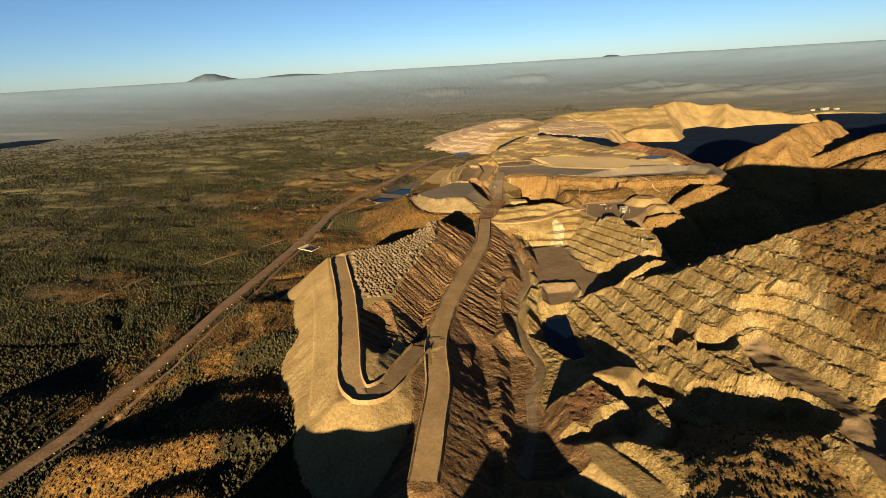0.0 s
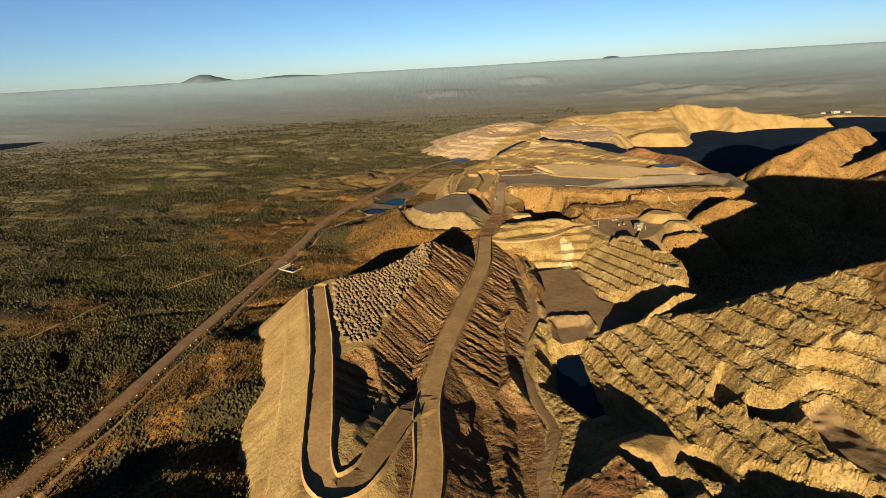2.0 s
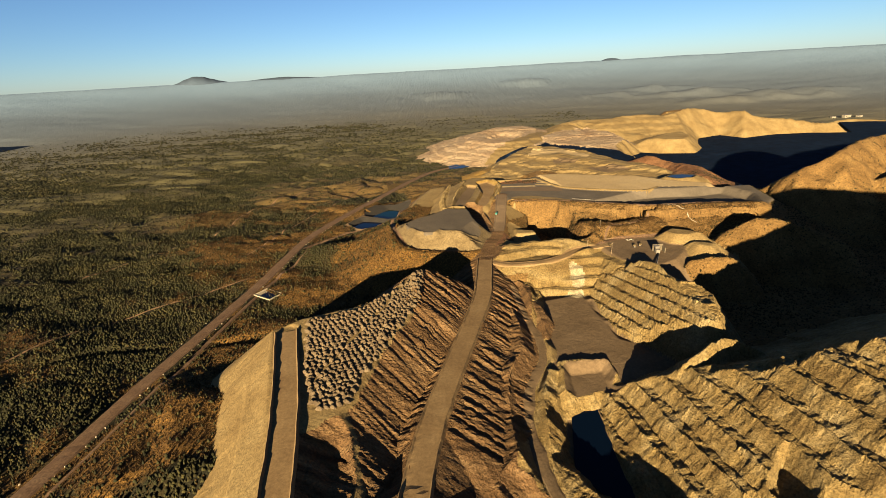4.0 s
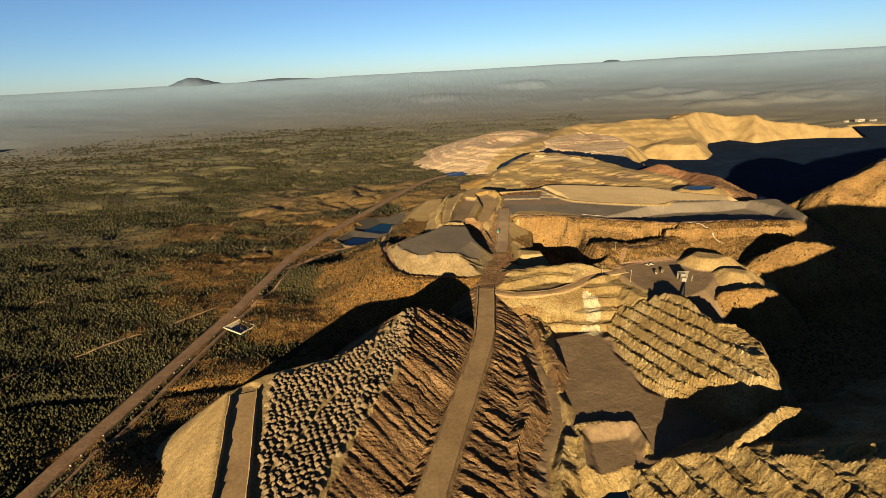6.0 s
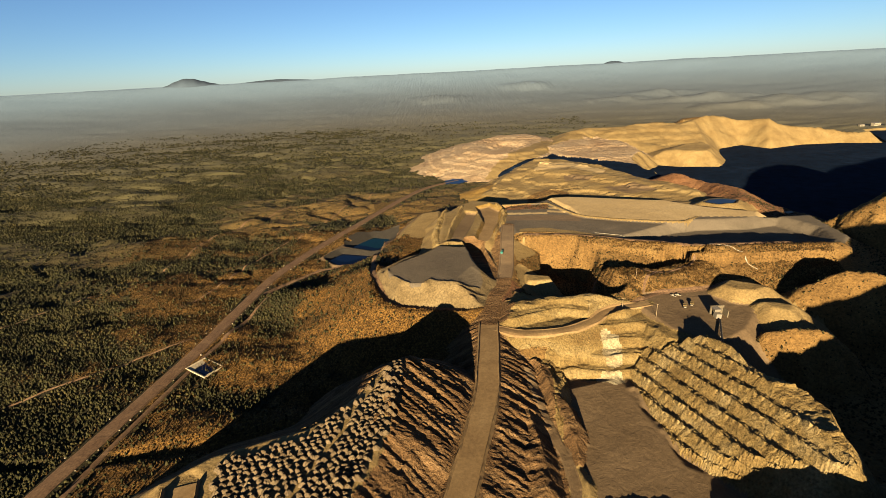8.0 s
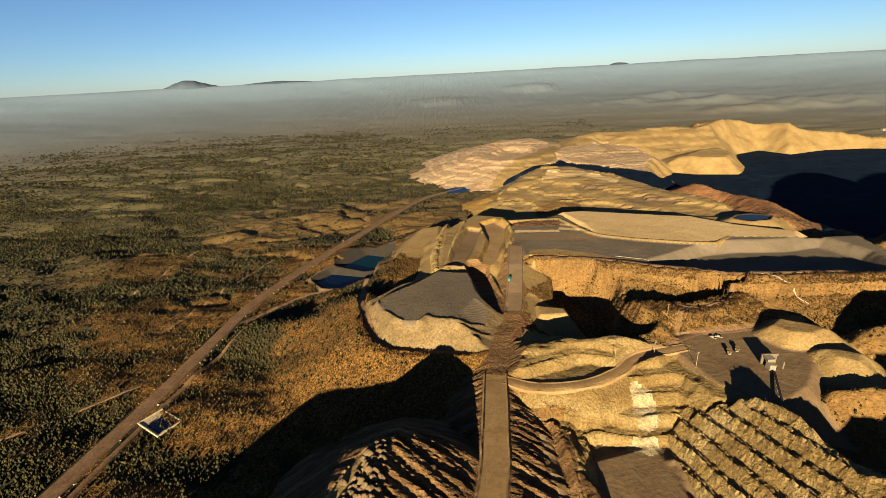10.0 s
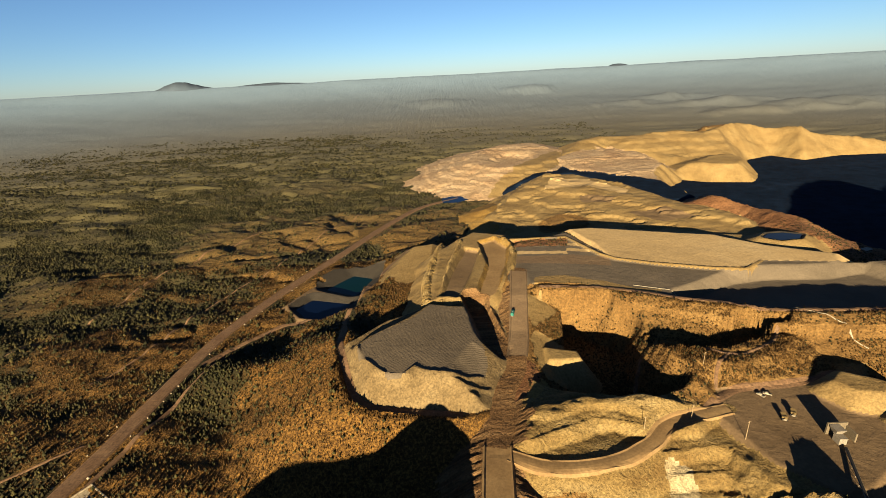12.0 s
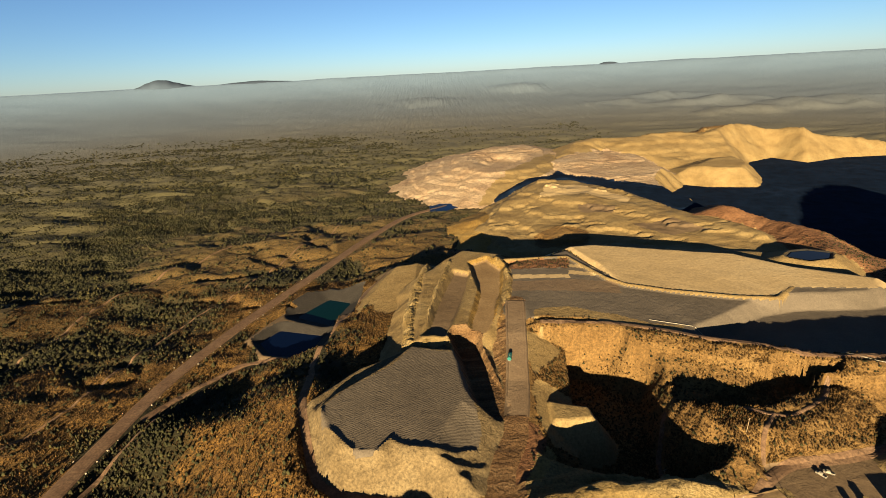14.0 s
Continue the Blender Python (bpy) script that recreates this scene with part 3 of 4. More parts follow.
ridge("sand", [(104, 968, 51.8), (172, 965, 52.6), (184, 930, 53), (194, 904, 53.2), (206, 888, 53.2), (240, 870, 53.2), (287, 852, 53.2), (320, 845, 53), (346, 862, 52.8)], 1.0, 1, 20, 0.6, 30, 3)
fill("sand", [(215, 1002), (430, 885), (440, 955), (350, 994), (245, 1030)], 40, 0.5, 2, reach=60)
for line in ([(4, 817, 50), (3, 866, 51), (10, 926, 51), (18, 975, 48)], [(17, 813, 50), (21, 855, 53), (31, 916, 54), (42, 968, 53)], [(40, 806, 50), (38, 856, 51), (51, 910, 53), (61, 926, 54), (75, 973, 53), (97, 968, 54), (102, 920, 53), (90, 870, 52)]):
    ridge("rock", line, 0.9, 1, 8, 5, 16, 6)
grade(HAUL[8:], 8, 0.7, 0.6, None, 40)
cut("tip", [(43, 824), (56, 824), (70, 768), (74, 742), (64, 738), (54, 748), (50, 772)], 33, 2.0, 1, reach=30)
cut("sand", [(17, 824), (31, 822), (48, 878), (60, 938), (46, 946), (27, 870)], 46, 1.4, 1.0, reach=20, floor_name="floor")
cut("ochre", [(54, 826), (68, 824), (86, 898), (96, 948), (84, 978), (66, 966), (71, 900)], 46, 1.2, 1.0, reach=14, floor_name="road")
benches([(-2, 815), (14, 815), (40, 965), (22, 1000), (0, 890)], 6, 0.5, 3, 0.9, crumb=0.5)
for edge in ([(-58, 746), (-53, 726), (-41, 708), (-26, 694), (10, 696), (34, 694), (50, 699), (60, 716)], [(-50, 738), (-46, 725), (-34, 713), (-23, 700), (-11, 699), (-3, 708), (7, 702), (22, 699), (34, 701), (46, 709)], [(-63, 754), (-57, 732), (-44, 703), (-29, 692), (0, 690), (40, 688)]):
    berm("lip", edge, 1.6, 2.4)
paint("combed", [(-51, 740), (-41, 753), (-9, 781), (6, 803), (24, 796), (38, 793), (43, 774), (48, 743), (51, 725), (46, 709), (33, 701), (22, 699), (7, 702), (-3, 708), (-11, 699), (-23, 700), (-35, 714), (-47, 725)], 0.8)
for blob in ([(144, 630), (152, 637), (162, 634), (164, 622), (156, 611), (148, 608), (141, 617)], [(133, 599), (142, 603), (152, 600), (154, 594), (144, 590), (134, 593)]):
    paint("whitish", blob, 3)
paint("red", [(56, 690), (70, 735), (90, 735), (92, 722), (72, 690)], 1.5)
paint("ochre", [(72, 690), (92, 722), (97, 716), (80, 688)], 1.5)
YARD = [(196, 664), (206, 690), (232, 690), (262, 692), (290, 700), (310, 700), (300, 668), (282, 640), (262, 618), (240, 606), (222, 606), (205, 626)]
cut("scrub", YARD, 33, 0.7, 1.0, reach=30, floor_name="floor")
fill("floor", YARD, 33, 0.8, 1.0, reach=20)
fill("sand", [(280, 682), (291, 690), (306, 684), (316, 673), (300, 668), (286, 672)], 43, 0.72, 1.5, 1.0, 6, reach=40)
fill("sand", [(296, 652), (306, 650), (318, 642), (308, 634), (298, 640)], 40, 0.7, 1.5, 1.0, 6, reach=30)

# spoil and pits far to the north
fill("sand", [(105, 1190), (125, 1090), (150, 1058), (200, 1070), (240, 1050), (258, 1020), (354, 996), (426, 978), (431, 1015), (425, 1066), (388, 1133), (349, 1255), (293, 1370), (240, 1376), (165, 1295)], (12, 123, 1083, 0.12, 0.075, 44), 0.5, 2, 0.6, 25, rolling=5)
benches([(90, 1050), (90, 1300), (240, 1400), (310, 1400), (400, 1150), (445, 1010), (420, 965), (240, 1010)], 9, 0.18, strength=0.3, crumb=0.3, lean=0.02, chutes=3.0, edge=1.6)
paint("floor", [(258, 1215), (311, 1178), (294, 1157), (256, 1179)], 2)
paint("floor", [(302, 1108), (358, 1103), (383, 1058), (334, 1054)], 2)
paint("pale", [(240, 1330), (290, 1330), (345, 1215), (330, 1190), (280, 1260), (200, 1260)], 4)
paint("scrub", [(170, 1120), (205, 1140), (245, 1110), (235, 1065), (170, 1080)], 4)
fill("ochre", [(100, 1230), (150, 1290), (160, 1270), (125, 1150)], 16, 0.30, 3, reach=60)
fill("pink", [(100, 1560), (120, 1690), (200, 1790), (285, 1800), (315, 1700), (300, 1590), (250, 1500), (150, 1480)], (44, 200, 1650, 0.0, 0.02), 0.26, 3, 1.5, 40, rolling=2)
paint("sand", [(200, 1500), (330, 1680), (345, 1640), (290, 1500), (180, 1380), (110, 1340), (130, 1400)], 5)
cut("pink", [(160, 1600), (195, 1660), (235, 1640), (225, 1590), (180, 1570)], 30, 0.35, 3, reach=50)
fill("pink", [(310, 1570), (424, 1680), (515, 1590), (510, 1514), (522, 1420), (515, 1350), (462, 1305), (425, 1335), (370, 1430), (322, 1475)], (30, 420, 1400, 0.0, 0.06), 0.5, 4, 1.5, 25, rolling=2)
fill("sand", [(620, 1500), (690, 1540), (760, 1520), (770, 1450), (700, 1370), (640, 1360), (590, 1420)], (26, 660, 1400, 0.0, 0.05), 0.35, 4, 1.0, 25, rolling=2)
# flat dark strip, outlined and raised to show over the hill from the camera
fill("navy", [(185, 1378), (268, 1519), (315, 1576), (329, 1502), (378, 1456), (434, 1357), (469, 1313), (501, 1282), (466, 1208), (415, 1183), (369, 1305), (311, 1438), (250, 1437)], 29, 0.5, 1.5, reach=40)
benches([(-40, 1340), (-40, 1850), (340, 1850), (560, 1700), (560, 1300), (460, 1280), (300, 1480)], 9, 0.25, strength=0.35, crumb=0.4, lean=0.01, chutes=2.5, edge=1.4)
ridge("sand", [(370, 1640, 44), (420, 1720, 58), (470, 1740, 64), (560, 1700, 68), (660, 1720, 70), (720, 1690, 66), (808, 1700, 80), (937, 1640, 74), (1051, 1583, 74), (1160, 1580, 66), (1240, 1610, 30)], 0.36, 14, 90, 9)
ridge("scrub", [(790, 1740, 78), (860, 1720, 90), (930, 1690, 84)], 0.4, 10, 60, 16, 160)
ridge("scrub", [(1020, 1600, 70), (1060, 1592, 90), (1110, 1590, 72)], 0.5, 8, 50, 14, 120)
benches([(360, 1620), (430, 1800), (760, 1800), (960, 1690), (960, 1560), (840, 1600), (620, 1560), (540, 1600)], 14, 0.2, strength=0.3, crumb=0.3, chutes=3.0, edge=1.2)
fill("scrub", [(468, 1262), (500, 1262), (505, 1240), (478, 1238)], 4, 0.4, 3, reach=30)
fill("sand", [(600, 1216), (690, 1196), (688, 1188), (598, 1208)], 3, 0.8, 1, reach=12)
ridge("red", [(404, 1112, 44), (440, 1112, 55), (480, 1105, 58), (492, 1060, 54), (482, 1005, 50), (464, 958, 48)], 0.42, 10, 40, 7, 110)
POOL = [(398, 936), (410, 946), (428, 947), (443, 938), (432, 926), (410, 924)]
fill("sand", POOL, 52, 0.5, 0.5, reach=30)
cut("liner", POOL, 47, 0.7, 0.3, reach=4)

for hx, hy, hh in ((1433, 3420, 60), (1389, 3094, 44), (1610, 3098, 70), (1549, 2723, 46), (1814, 2787, 60), (2011, 2790, 64), (728, 4300, 70), (-16, 3900, 60), (1180, 3300, 36)):
    base = 240 * max(0.0, (math.hypot(hx, hy) - 2500) / 2750) ** 2
    ridge("plain", [(hx - 190, hy + 10, base + hh * 0.1), (hx - 60, hy + 20, base + hh * 0.3), (hx, hy, base + hh * 0.45), (hx + 90, hy - 14, base + hh * 0.3), (hx + 240, hy + 8, base + hh * 0.1)], 0.16, 30, 120, 16, 260)
FAR_PATCH = [(-2100, 2075), (-2330, 2250), (-2200, 2420), (-1976, 2405), (-1960, 2230)]
TAILINGS = [(495, 1286), (506, 1377), (575, 1454), (614, 1422), (700, 1400), (755, 1470), (765, 1520), (829, 1628), (910, 1672), (945, 1590), (1060, 1627), (1165, 1620), (1262, 1590), (1400, 1810), (1500, 1790), (1700, 1640), (1700, 1150), (900, 1060), (640, 970), (560, 990), (500, 1150)]
cut("plain", FAR_PATCH, 5, 0.08, 3, reach=160)
cut("sand", TAILINGS, -9, 0.9, 4, reach=60)

grade([(x, y, 0.8) for x, y in MAIN], 9, 0.3, 0.3, None, 60)

# settling ponds beside the road
POND_FAR = [(-143, 957), (-105, 1012), (-68, 996), (-90, 928)]
POND_NEAR = [(-160, 912), (-146, 936), (-90, 918), (-101, 878), (-140, 887)]
fill("floor", [(-166, 912), (-146, 960), (-106, 1020), (-60, 1000), (-84, 920), (-96, 872), (-142, 880)], 3, 0.5, 0.5, reach=30)
for pond, by, bank in ((POND_FAR, 0.62, 0.42), (POND_NEAR, 0.80, 0.6)):
    mx, my = sum(q[0] for q in pond) / len(pond), sum(q[1] for q in pond) / len(pond)
    cut("liner", [(mx + (qx - mx) * by, my + (qy - my) * by) for qx, qy in pond], -5, bank, 0.3, reach=20)
    paint("liner", pond, 0.4)

# bare rock all over the pit
bare = (LABEL == 0) & (X > 55) & (X < 240) & (Y > 200) & (Y < 700)
LABEL[bare] = NAMES.index("rock")

# broken surface of blasted rock, tipped rock and wild hillsides
def craggy(x, y, size):
    return 0.35 - np.abs(fbm(x, y, size, 3, 0.55, 7.0)) * 1.6


for key, big, small in (("rock", 0.7, 1.1), ("terrace", 0.4, 0.4), ("tip", 0.5, 0.5), ("scrub", 1.6, 0.6), ("red", 1.0, 0.6)):
    on = (LABEL == NAMES.index(key)) & (X > -150) & (X < 420) & (Y > 150) & (Y < 1000)
    clear = np.minimum(np.minimum(away(X[on], Y[on], HAUL, False)[0], away(X[on], Y[on], LOOP, False)[0]), np.minimum(away(X[on], Y[on], LEDGE, False)[0] + 4, away(X[on], Y[on], PITWAY, False)[0] + 4))
    H[on] += np.clip((clear - 9.5) / 5, 0, 1) * (big * craggy(X[on], Y[on], 9.0) + small * fbm(X[on], Y[on], 3.4, 2, 0.7, 11.0))


# runnels down the tipped slopes between the rows of loads and the haul road
on = (LABEL == NAMES.index("tip")) & (X > -75) & (X < 90) & (Y > 190) & (Y < 620)
clear = np.minimum(away(X[on], Y[on], HAUL, False)[0], away(X[on], Y[on], LOOP, False)[0])
across = np.where(X[on] < 0.45 * (Y[on] - 410), 0.42 * X[on] + 0.91 * Y[on], -0.25 * X[on] + 0.97 * Y[on])
runs = np.abs(fbm(across, 0.07 * (X[on] - 0.3 * Y[on]), 5.5, 3, 0.6, 13.0))
slabs = np.clip(fbm(across * 0.9, 0.35 * X[on], 16, 2, 0.5, 15.0) * 3, -1, 1)
H[on] += np.clip((clear - 10) / 6, 0, 1) * np.where(X[on] < 0.45 * (Y[on] - 410), 1.0, np.where(Y[on] < 360, 0.12, 0.4)) * (1.0 - 3.4 * runs + 0.9 * slabs)


# ---- the land's meshes ----
def thick(x, y):
    """How bushy the plain is: dense in the washes and to the west, thin on the grassy swells by the mine."""
    west = np.clip((-x - 225) / 130, 0, 1) * np.clip(1.15 - (y - 450) / 700, 0.45, 1)
    bare = np.exp(-((x + 190) / 60) ** 2 - ((y - 395) / 50) ** 2) + 0.4 * np.exp(-((x + 165) / 85) ** 2 - ((y - 228) / 40) ** 2) + np.exp(-((x + 125) / 80) ** 2 - ((y - 690) / 170) ** 2)
    return np.clip(0.10 - 0.5 * bare + 0.62 * west - 2.2 * fbm(x * 0.55, y, 90, 4) + 1.2 * fbm(x, y, 30, 2, shift=3.0), 0.10, 1)


def sheet(name, pick, mat):
    """One piece of the land: the cells whose label is picked."""
    lab = LABEL[:-1, :-1]
    jj, ii = np.nonzero(np.isin(lab, pick))
    nx = len(GX)
    quads = np.stack([jj * nx + ii, jj * nx + ii + 1, (jj + 1) * nx + ii + 1, (jj + 1) * nx + ii], 1)
    used, back = np.unique(quads, return_inverse=True)
    co = np.stack([X.ravel()[used], Y.ravel()[used], H.ravel()[used]], 1).astype(np.float32)
    me = bpy.data.meshes.new(name)
    n = len(quads)
    me.vertices.add(len(co))
    me.vertices.foreach_set("co", co.ravel())
    me.loops.add(4 * n)
    me.loops.foreach_set("vertex_index", back.ravel().astype(np.int32))
    me.polygons.add(n)
    me.polygons.foreach_set("loop_start", np.arange(0, 4 * n, 4, dtype=np.int32))
    me.polygons.foreach_set("use_smooth", np.full(n, name not in ("cut_rock_ground", "tipped_rock_ground")))
    me.update(calc_edges=True)
    if name == "ground":
        me.attributes.new("dry", "FLOAT", "POINT").data.foreach_set("value", np.clip((1.15 - 2.6 * thick(co[:, 0].astype(float), co[:, 1].astype(float))) * np.clip(1.0 - (np.abs(co[:, 0] + 110) - 110) / 420, 0.12, 1) * np.clip(1.3 - co[:, 1] / 2600, 0, 1), 0, 1).astype(np.float32))
    me.materials.append(mat)
    return new(name, me)


LAND = {"plain": ("ground", "dry grassy desert plain with dark scrub", "ground"),
        "sand": ("spoil_ground", "smooth tan mine spoil and sandy slopes", "mine ground"),
        "tip": ("tipped_rock_ground", "brown ribbed slopes of tipped mine rock, and the heap's back darkened as shade", "mine ground"),
        "rock": ("cut_rock_ground", "golden benched rock walls of the open pit", "mine ground"),
        "lip": ("flat_hill_ground", "tan banks of the flat-topped hill, darkened against full sun", "mine ground"),
        "terrace": ("terrace_ground", "golden terraced rock slopes beside the pit", "mine ground"),
        "whitish": ("clay_ground", "whitish clay patch on the terraces", "mine ground"),
        "dusk": ("brown_ore_ground", "levelled grey-brown ore on the pad", "mine ground"),
        "floor": ("pit_floor_ground", "flat grey-brown floor of the open pit", "mine ground"),
        "grey": ("ore_pad_ground", "levelled grey ore pads", "mine ground"),
        "combed": ("combed_ore_ground", "combed grey ore on the flat hill", "mine ground"),
        "pale": ("tailings_ground", "smooth pale tan tailings pad", "mine ground"),
        "scrub": ("hill_ground", "rough ochre hillsides dotted with scrub", "hill"),
        "red": ("red_hill_ground", "reddish scrubby hill among the workings", "hill"),
        "pink": ("pink_pit_ground", "pinkish far benches of worked rock", "mine ground"),
        "liner": ("pond_liner_ground", "dark lined banks of the settling ponds", "pond bank"),
        "road": ("ramp_ground", "packed brown ramp between terraces", "mine ground"),
        "navy": ("dark_strip_ground", "flat dark strip between the spoil hills", "mine ground"),
        "ochre": ("ochre_ground", "ochre yellow loose slope", "mine ground")}
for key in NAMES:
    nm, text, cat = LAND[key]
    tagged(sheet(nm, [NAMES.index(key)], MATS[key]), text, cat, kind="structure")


# ---- roads ----
def smooth_line(pts, step=4.0):
    """A rounded line through the points, cut into even steps."""
    p = np.array(pts, float)
    q = np.vstack([2 * p[0] - p[1], p, 2 * p[-1] - p[-2]])
    out = []
    for a, b, c, d in zip(q, q[1:], q[2:], q[3:]):
        n = max(2, int(np.linalg.norm(c - b) / step))
        for t in np.linspace(0, 1, n, endpoint=False):
            out.append(0.5 * (2 * b + (c - a) * t + (2 * a - 5 * b + 4 * c - d) * t * t + (3 * b - a - 3 * c + d) * t ** 3))
    out.append(p[-1])
    return np.array(out)


def ribbon(name, pts, profile, mat, parent=None, lift=0.25, step=3.0, wobble=0.3):
    """A road: profile is (offset, height) pairs from left to right, laid along the line on the land."""
    line = smooth_line([q[:2] for q in pts], step)
    tan = np.gradient(line, axis=0)
    tan /= np.linalg.norm(tan, axis=1)[:, None]
    nor = np.stack([tan[:, 1], -tan[:, 0]], 1)
    k = len(profile)
    verts = []
    for i, (c, n) in enumerate(zip(line, nor)):
        for o, z in profile:
            w = o + wobble * 2 * float(fbm(np.array(i * 0.9), np.array(o), 4, 2))
            p = c + n * w
            hh = z * (1 + 0.5 * float(vnoise(np.array(i * 0.7), np.array(o * 3.1)))) if abs(z) > 0.3 else z
            verts.append((p[0], p[1], float(height(p[0], p[1])) + lift + hh))
    faces = [(i * k + j, i * k + j + 1, (i + 1) * k + j + 1, (i + 1) * k + j) for i in range(len(line) - 1) for j in range(k - 1)]
    me = bpy.data.meshes.new(name)
    me.from_pydata(verts, [], faces)
    me.flip_normals()
    me.materials.append(mat)
    ob = new(name, me)
    ob.parent = parent
    return ob


def bermed(half, berm=1.6):
    return [(-half - 2.2, -0.3), (-half - 1, berm), (-half, 0.05), (-half / 2, 0.15), (0, 0.2), (half / 2, 0.15), (half, 0.05), (half + 1, berm), (half + 2.2, -0.3)]


tagged(ribbon("road_haul", HAUL[:9], bermed(7.2), MATS["road"]), "wide packed-earth haul road with low berms", "road", kind="structure")
tagged(ribbon("road_rubble", [(50, 648), (61, 698), (74, 727), (77, 742)], [(-8.5, -0.4), (-6, 0.25), (-2, 0.1), (2, 0.3), (6, 0.15), (8.5, -0.4)], MATS["tip"], lift=0.3, wobble=1.2), "rough dark brown rubble stretch of the haul road", "road", kind="structure")
tagged(ribbon("road_upper", [(76.5, 741), (83, 774), (91, 824), (98, 870)], bermed(6.5, 0.7), MATS["dusk"]), "grey-brown upper haul road", "road", kind="structure")
tagged(ribbon("road_loop", LOOP[1:], bermed(7, 2.2), MATS["road"]), "hairpin earth ramp climbing the spoil heap", "road", kind="structure")
tagged(ribbon("road_ledge", LEDGE, bermed(3.6, 0.35), MATS["road"]), "narrow earth road along the terraces", "road", kind="structure")
tagged(ribbon("road_pit", PITWAY, [(-4.5, -0.4), (-3, 0.1), (0, 0.25), (3, 0.1), (4.5, -0.4)], MATS["floor"], wobble=1.2), "rutted earth road through the pit", "road", kind="structure")
tagged(ribbon("road_main", MAIN, [(-7, -0.4), (-5.5, 0.2), (0, 0.5), (5.5, 0.2), (7, -0.4)], MATS["gravel"], lift=0.5), "straight brown gravel road across the plain", "road", kind="structure")

TRACKS = (("track_west", [(-560, 400), (-513, 448), (-450, 494), (-398, 587), (-306, 660), (-255, 700)], 1.2),
                         ("track_service", [(-305, 775), (-284, 816), (-276, 888), (-257, 962), (-226, 1028), (-201, 1137), (-144, 1288)], 1.2),
                         ("track_field", [(-520, 740), (-405, 891), (-385, 1033), (-300, 1200)], 1.5),
                         ("track_verge", [(-296, 233), (-276, 284), (-258, 365), (-250, 449), (-242, 540), (-228, 650), (-212, 740), (-200, 800)], 1.8),
                         ("track_ponds", [(-214, 800), (-197, 830), (-163, 867), (-134, 872), (-92, 866), (-78, 900), (-50, 985)], 3.0),
                         ("track_gully", [(179, 748), (166, 722), (164, 704), (172, 695), (182, 686)], 1.4),
                         ("track_slope", [(208, 728), (231, 719), (248, 720), (271, 731), (286, 747)], 1.4),
                         ("track_yard", [(190, 672), (203, 681), (221, 689), (248, 691), (280, 695), (310, 702)], 3.0),
                         ("track_cross", [(206, 690), (214, 704), (232, 720)], 1.2),
                         ("track_hill", [q[:2] for q in HILLTRACK[::-1]] + [(-82, 850), (-60, 945), (-30, 1020)], 2.8),
                         ("track_rim", [q[:2] for q in RIMWAY], 2.6))
for name, line, half in TRACKS:
    tagged(ribbon(name, line, [(-half, -0.2), (-half * 0.6, 0.05), (0, 0.15), (half * 0.6, 0.05), (half, -0.2)], MATS["gravel"], lift=0.35), "narrow pale dirt track", "track", kind="structure")


def flat_patch(name, pts, z, mat):
    me = bpy.data.meshes.new(name)
    me.from_pydata([(x, y, z) for x, y in pts], [], [tuple(range(len(pts)))])
    if me.polygons[0].normal.z < 0:
        me.flip_normals()
    me.materials.append(mat)
    return new(name, me)


def grown(pts, by):
    cx, cy = sum(p[0] for p in pts) / len(pts), sum(p[1] for p in pts) / len(pts)
    return [(cx + (x - cx) * by, cy + (y - cy) * by) for x, y in pts]


tagged(flat_patch("water_pond_far", grown(POND_FAR, 0.86), -3.4, water("green_pond_water", (.001, .008, .008))), "still green-blue water of a lined pond", "pond", kind="structure")
tagged(flat_patch("water_pond_near", grown(POND_NEAR, 0.98), -3.0, water("blue_pond_water", (.001, .003, .012))), "still deep blue water of a lined pond", "pond", kind="structure")
tagged(flat_patch("water_pit", [(100, 446), (124, 445), (130, 410), (146, 385), (142, 340), (112, 332), (84, 374)], -8.5, water("pit_water", (.001, .003, .008))), "dark blue pool in the pit", "pond", kind="structure")

navy = MATS["navy"]
navy.node_tree.nodes["Principled BSDF"].inputs["Specular IOR Level"].default_value = 0.02
# a flat dark blue sheet laid on the far plain
tagged(flat_patch("far_dark_patch", FAR_PATCH, 7.5, navy), "flat dark blue patch far across the plain", "lake", kind="structure")
tagged(flat_patch("water_tailings", grown(TAILINGS, 1.04), -4.0, navy), "wide dark blue tailings lake behind the ridges", "lake", kind="structure")

# ---- truck loads tipped on the heap ----
FIELD = [(-113, 474), (-69, 491), (-44, 519), (-30, 547), (-15, 554), (-21, 494), (-45, 428), (-62, 374), (-82, 370), (-96, 405)]


def pile_mesh(seed, seg=9):
    """One tipped load: a steep uneven heap with a sagging skirt."""
    r = random.Random(seed)
    bm = bmesh.new()
    rings = []
    for rad, z in ((1.0, -0.25), (0.72, 0.32), (0.38, 0.82)):
        rings.append([bm.verts.new((rad * math.cos(6.2832 * k / seg) * r.uniform(.85, 1.15), rad * math.sin(6.2832 * k / seg) * r.uniform(.85, 1.15), z * r.uniform(.85, 1.15))) for k in range(seg)])
    tip = bm.verts.new((r.uniform(-.15, .15), r.uniform(-.15, .15), 1.02))
    for a, b in zip(rings, rings[1:]):
        for k in range(seg):
            bm.faces.new((a[k], a[(k + 1) % seg], b[(k + 1) % seg], b[k]))
    for k in range(seg):
        bm.faces.new((rings[-1][k], rings[-1][(k + 1) % seg], tip))
    me = bpy.data.meshes.new("tipped_load")
    bm.to_mesh(me)
    me.materials.append(load)
    return me


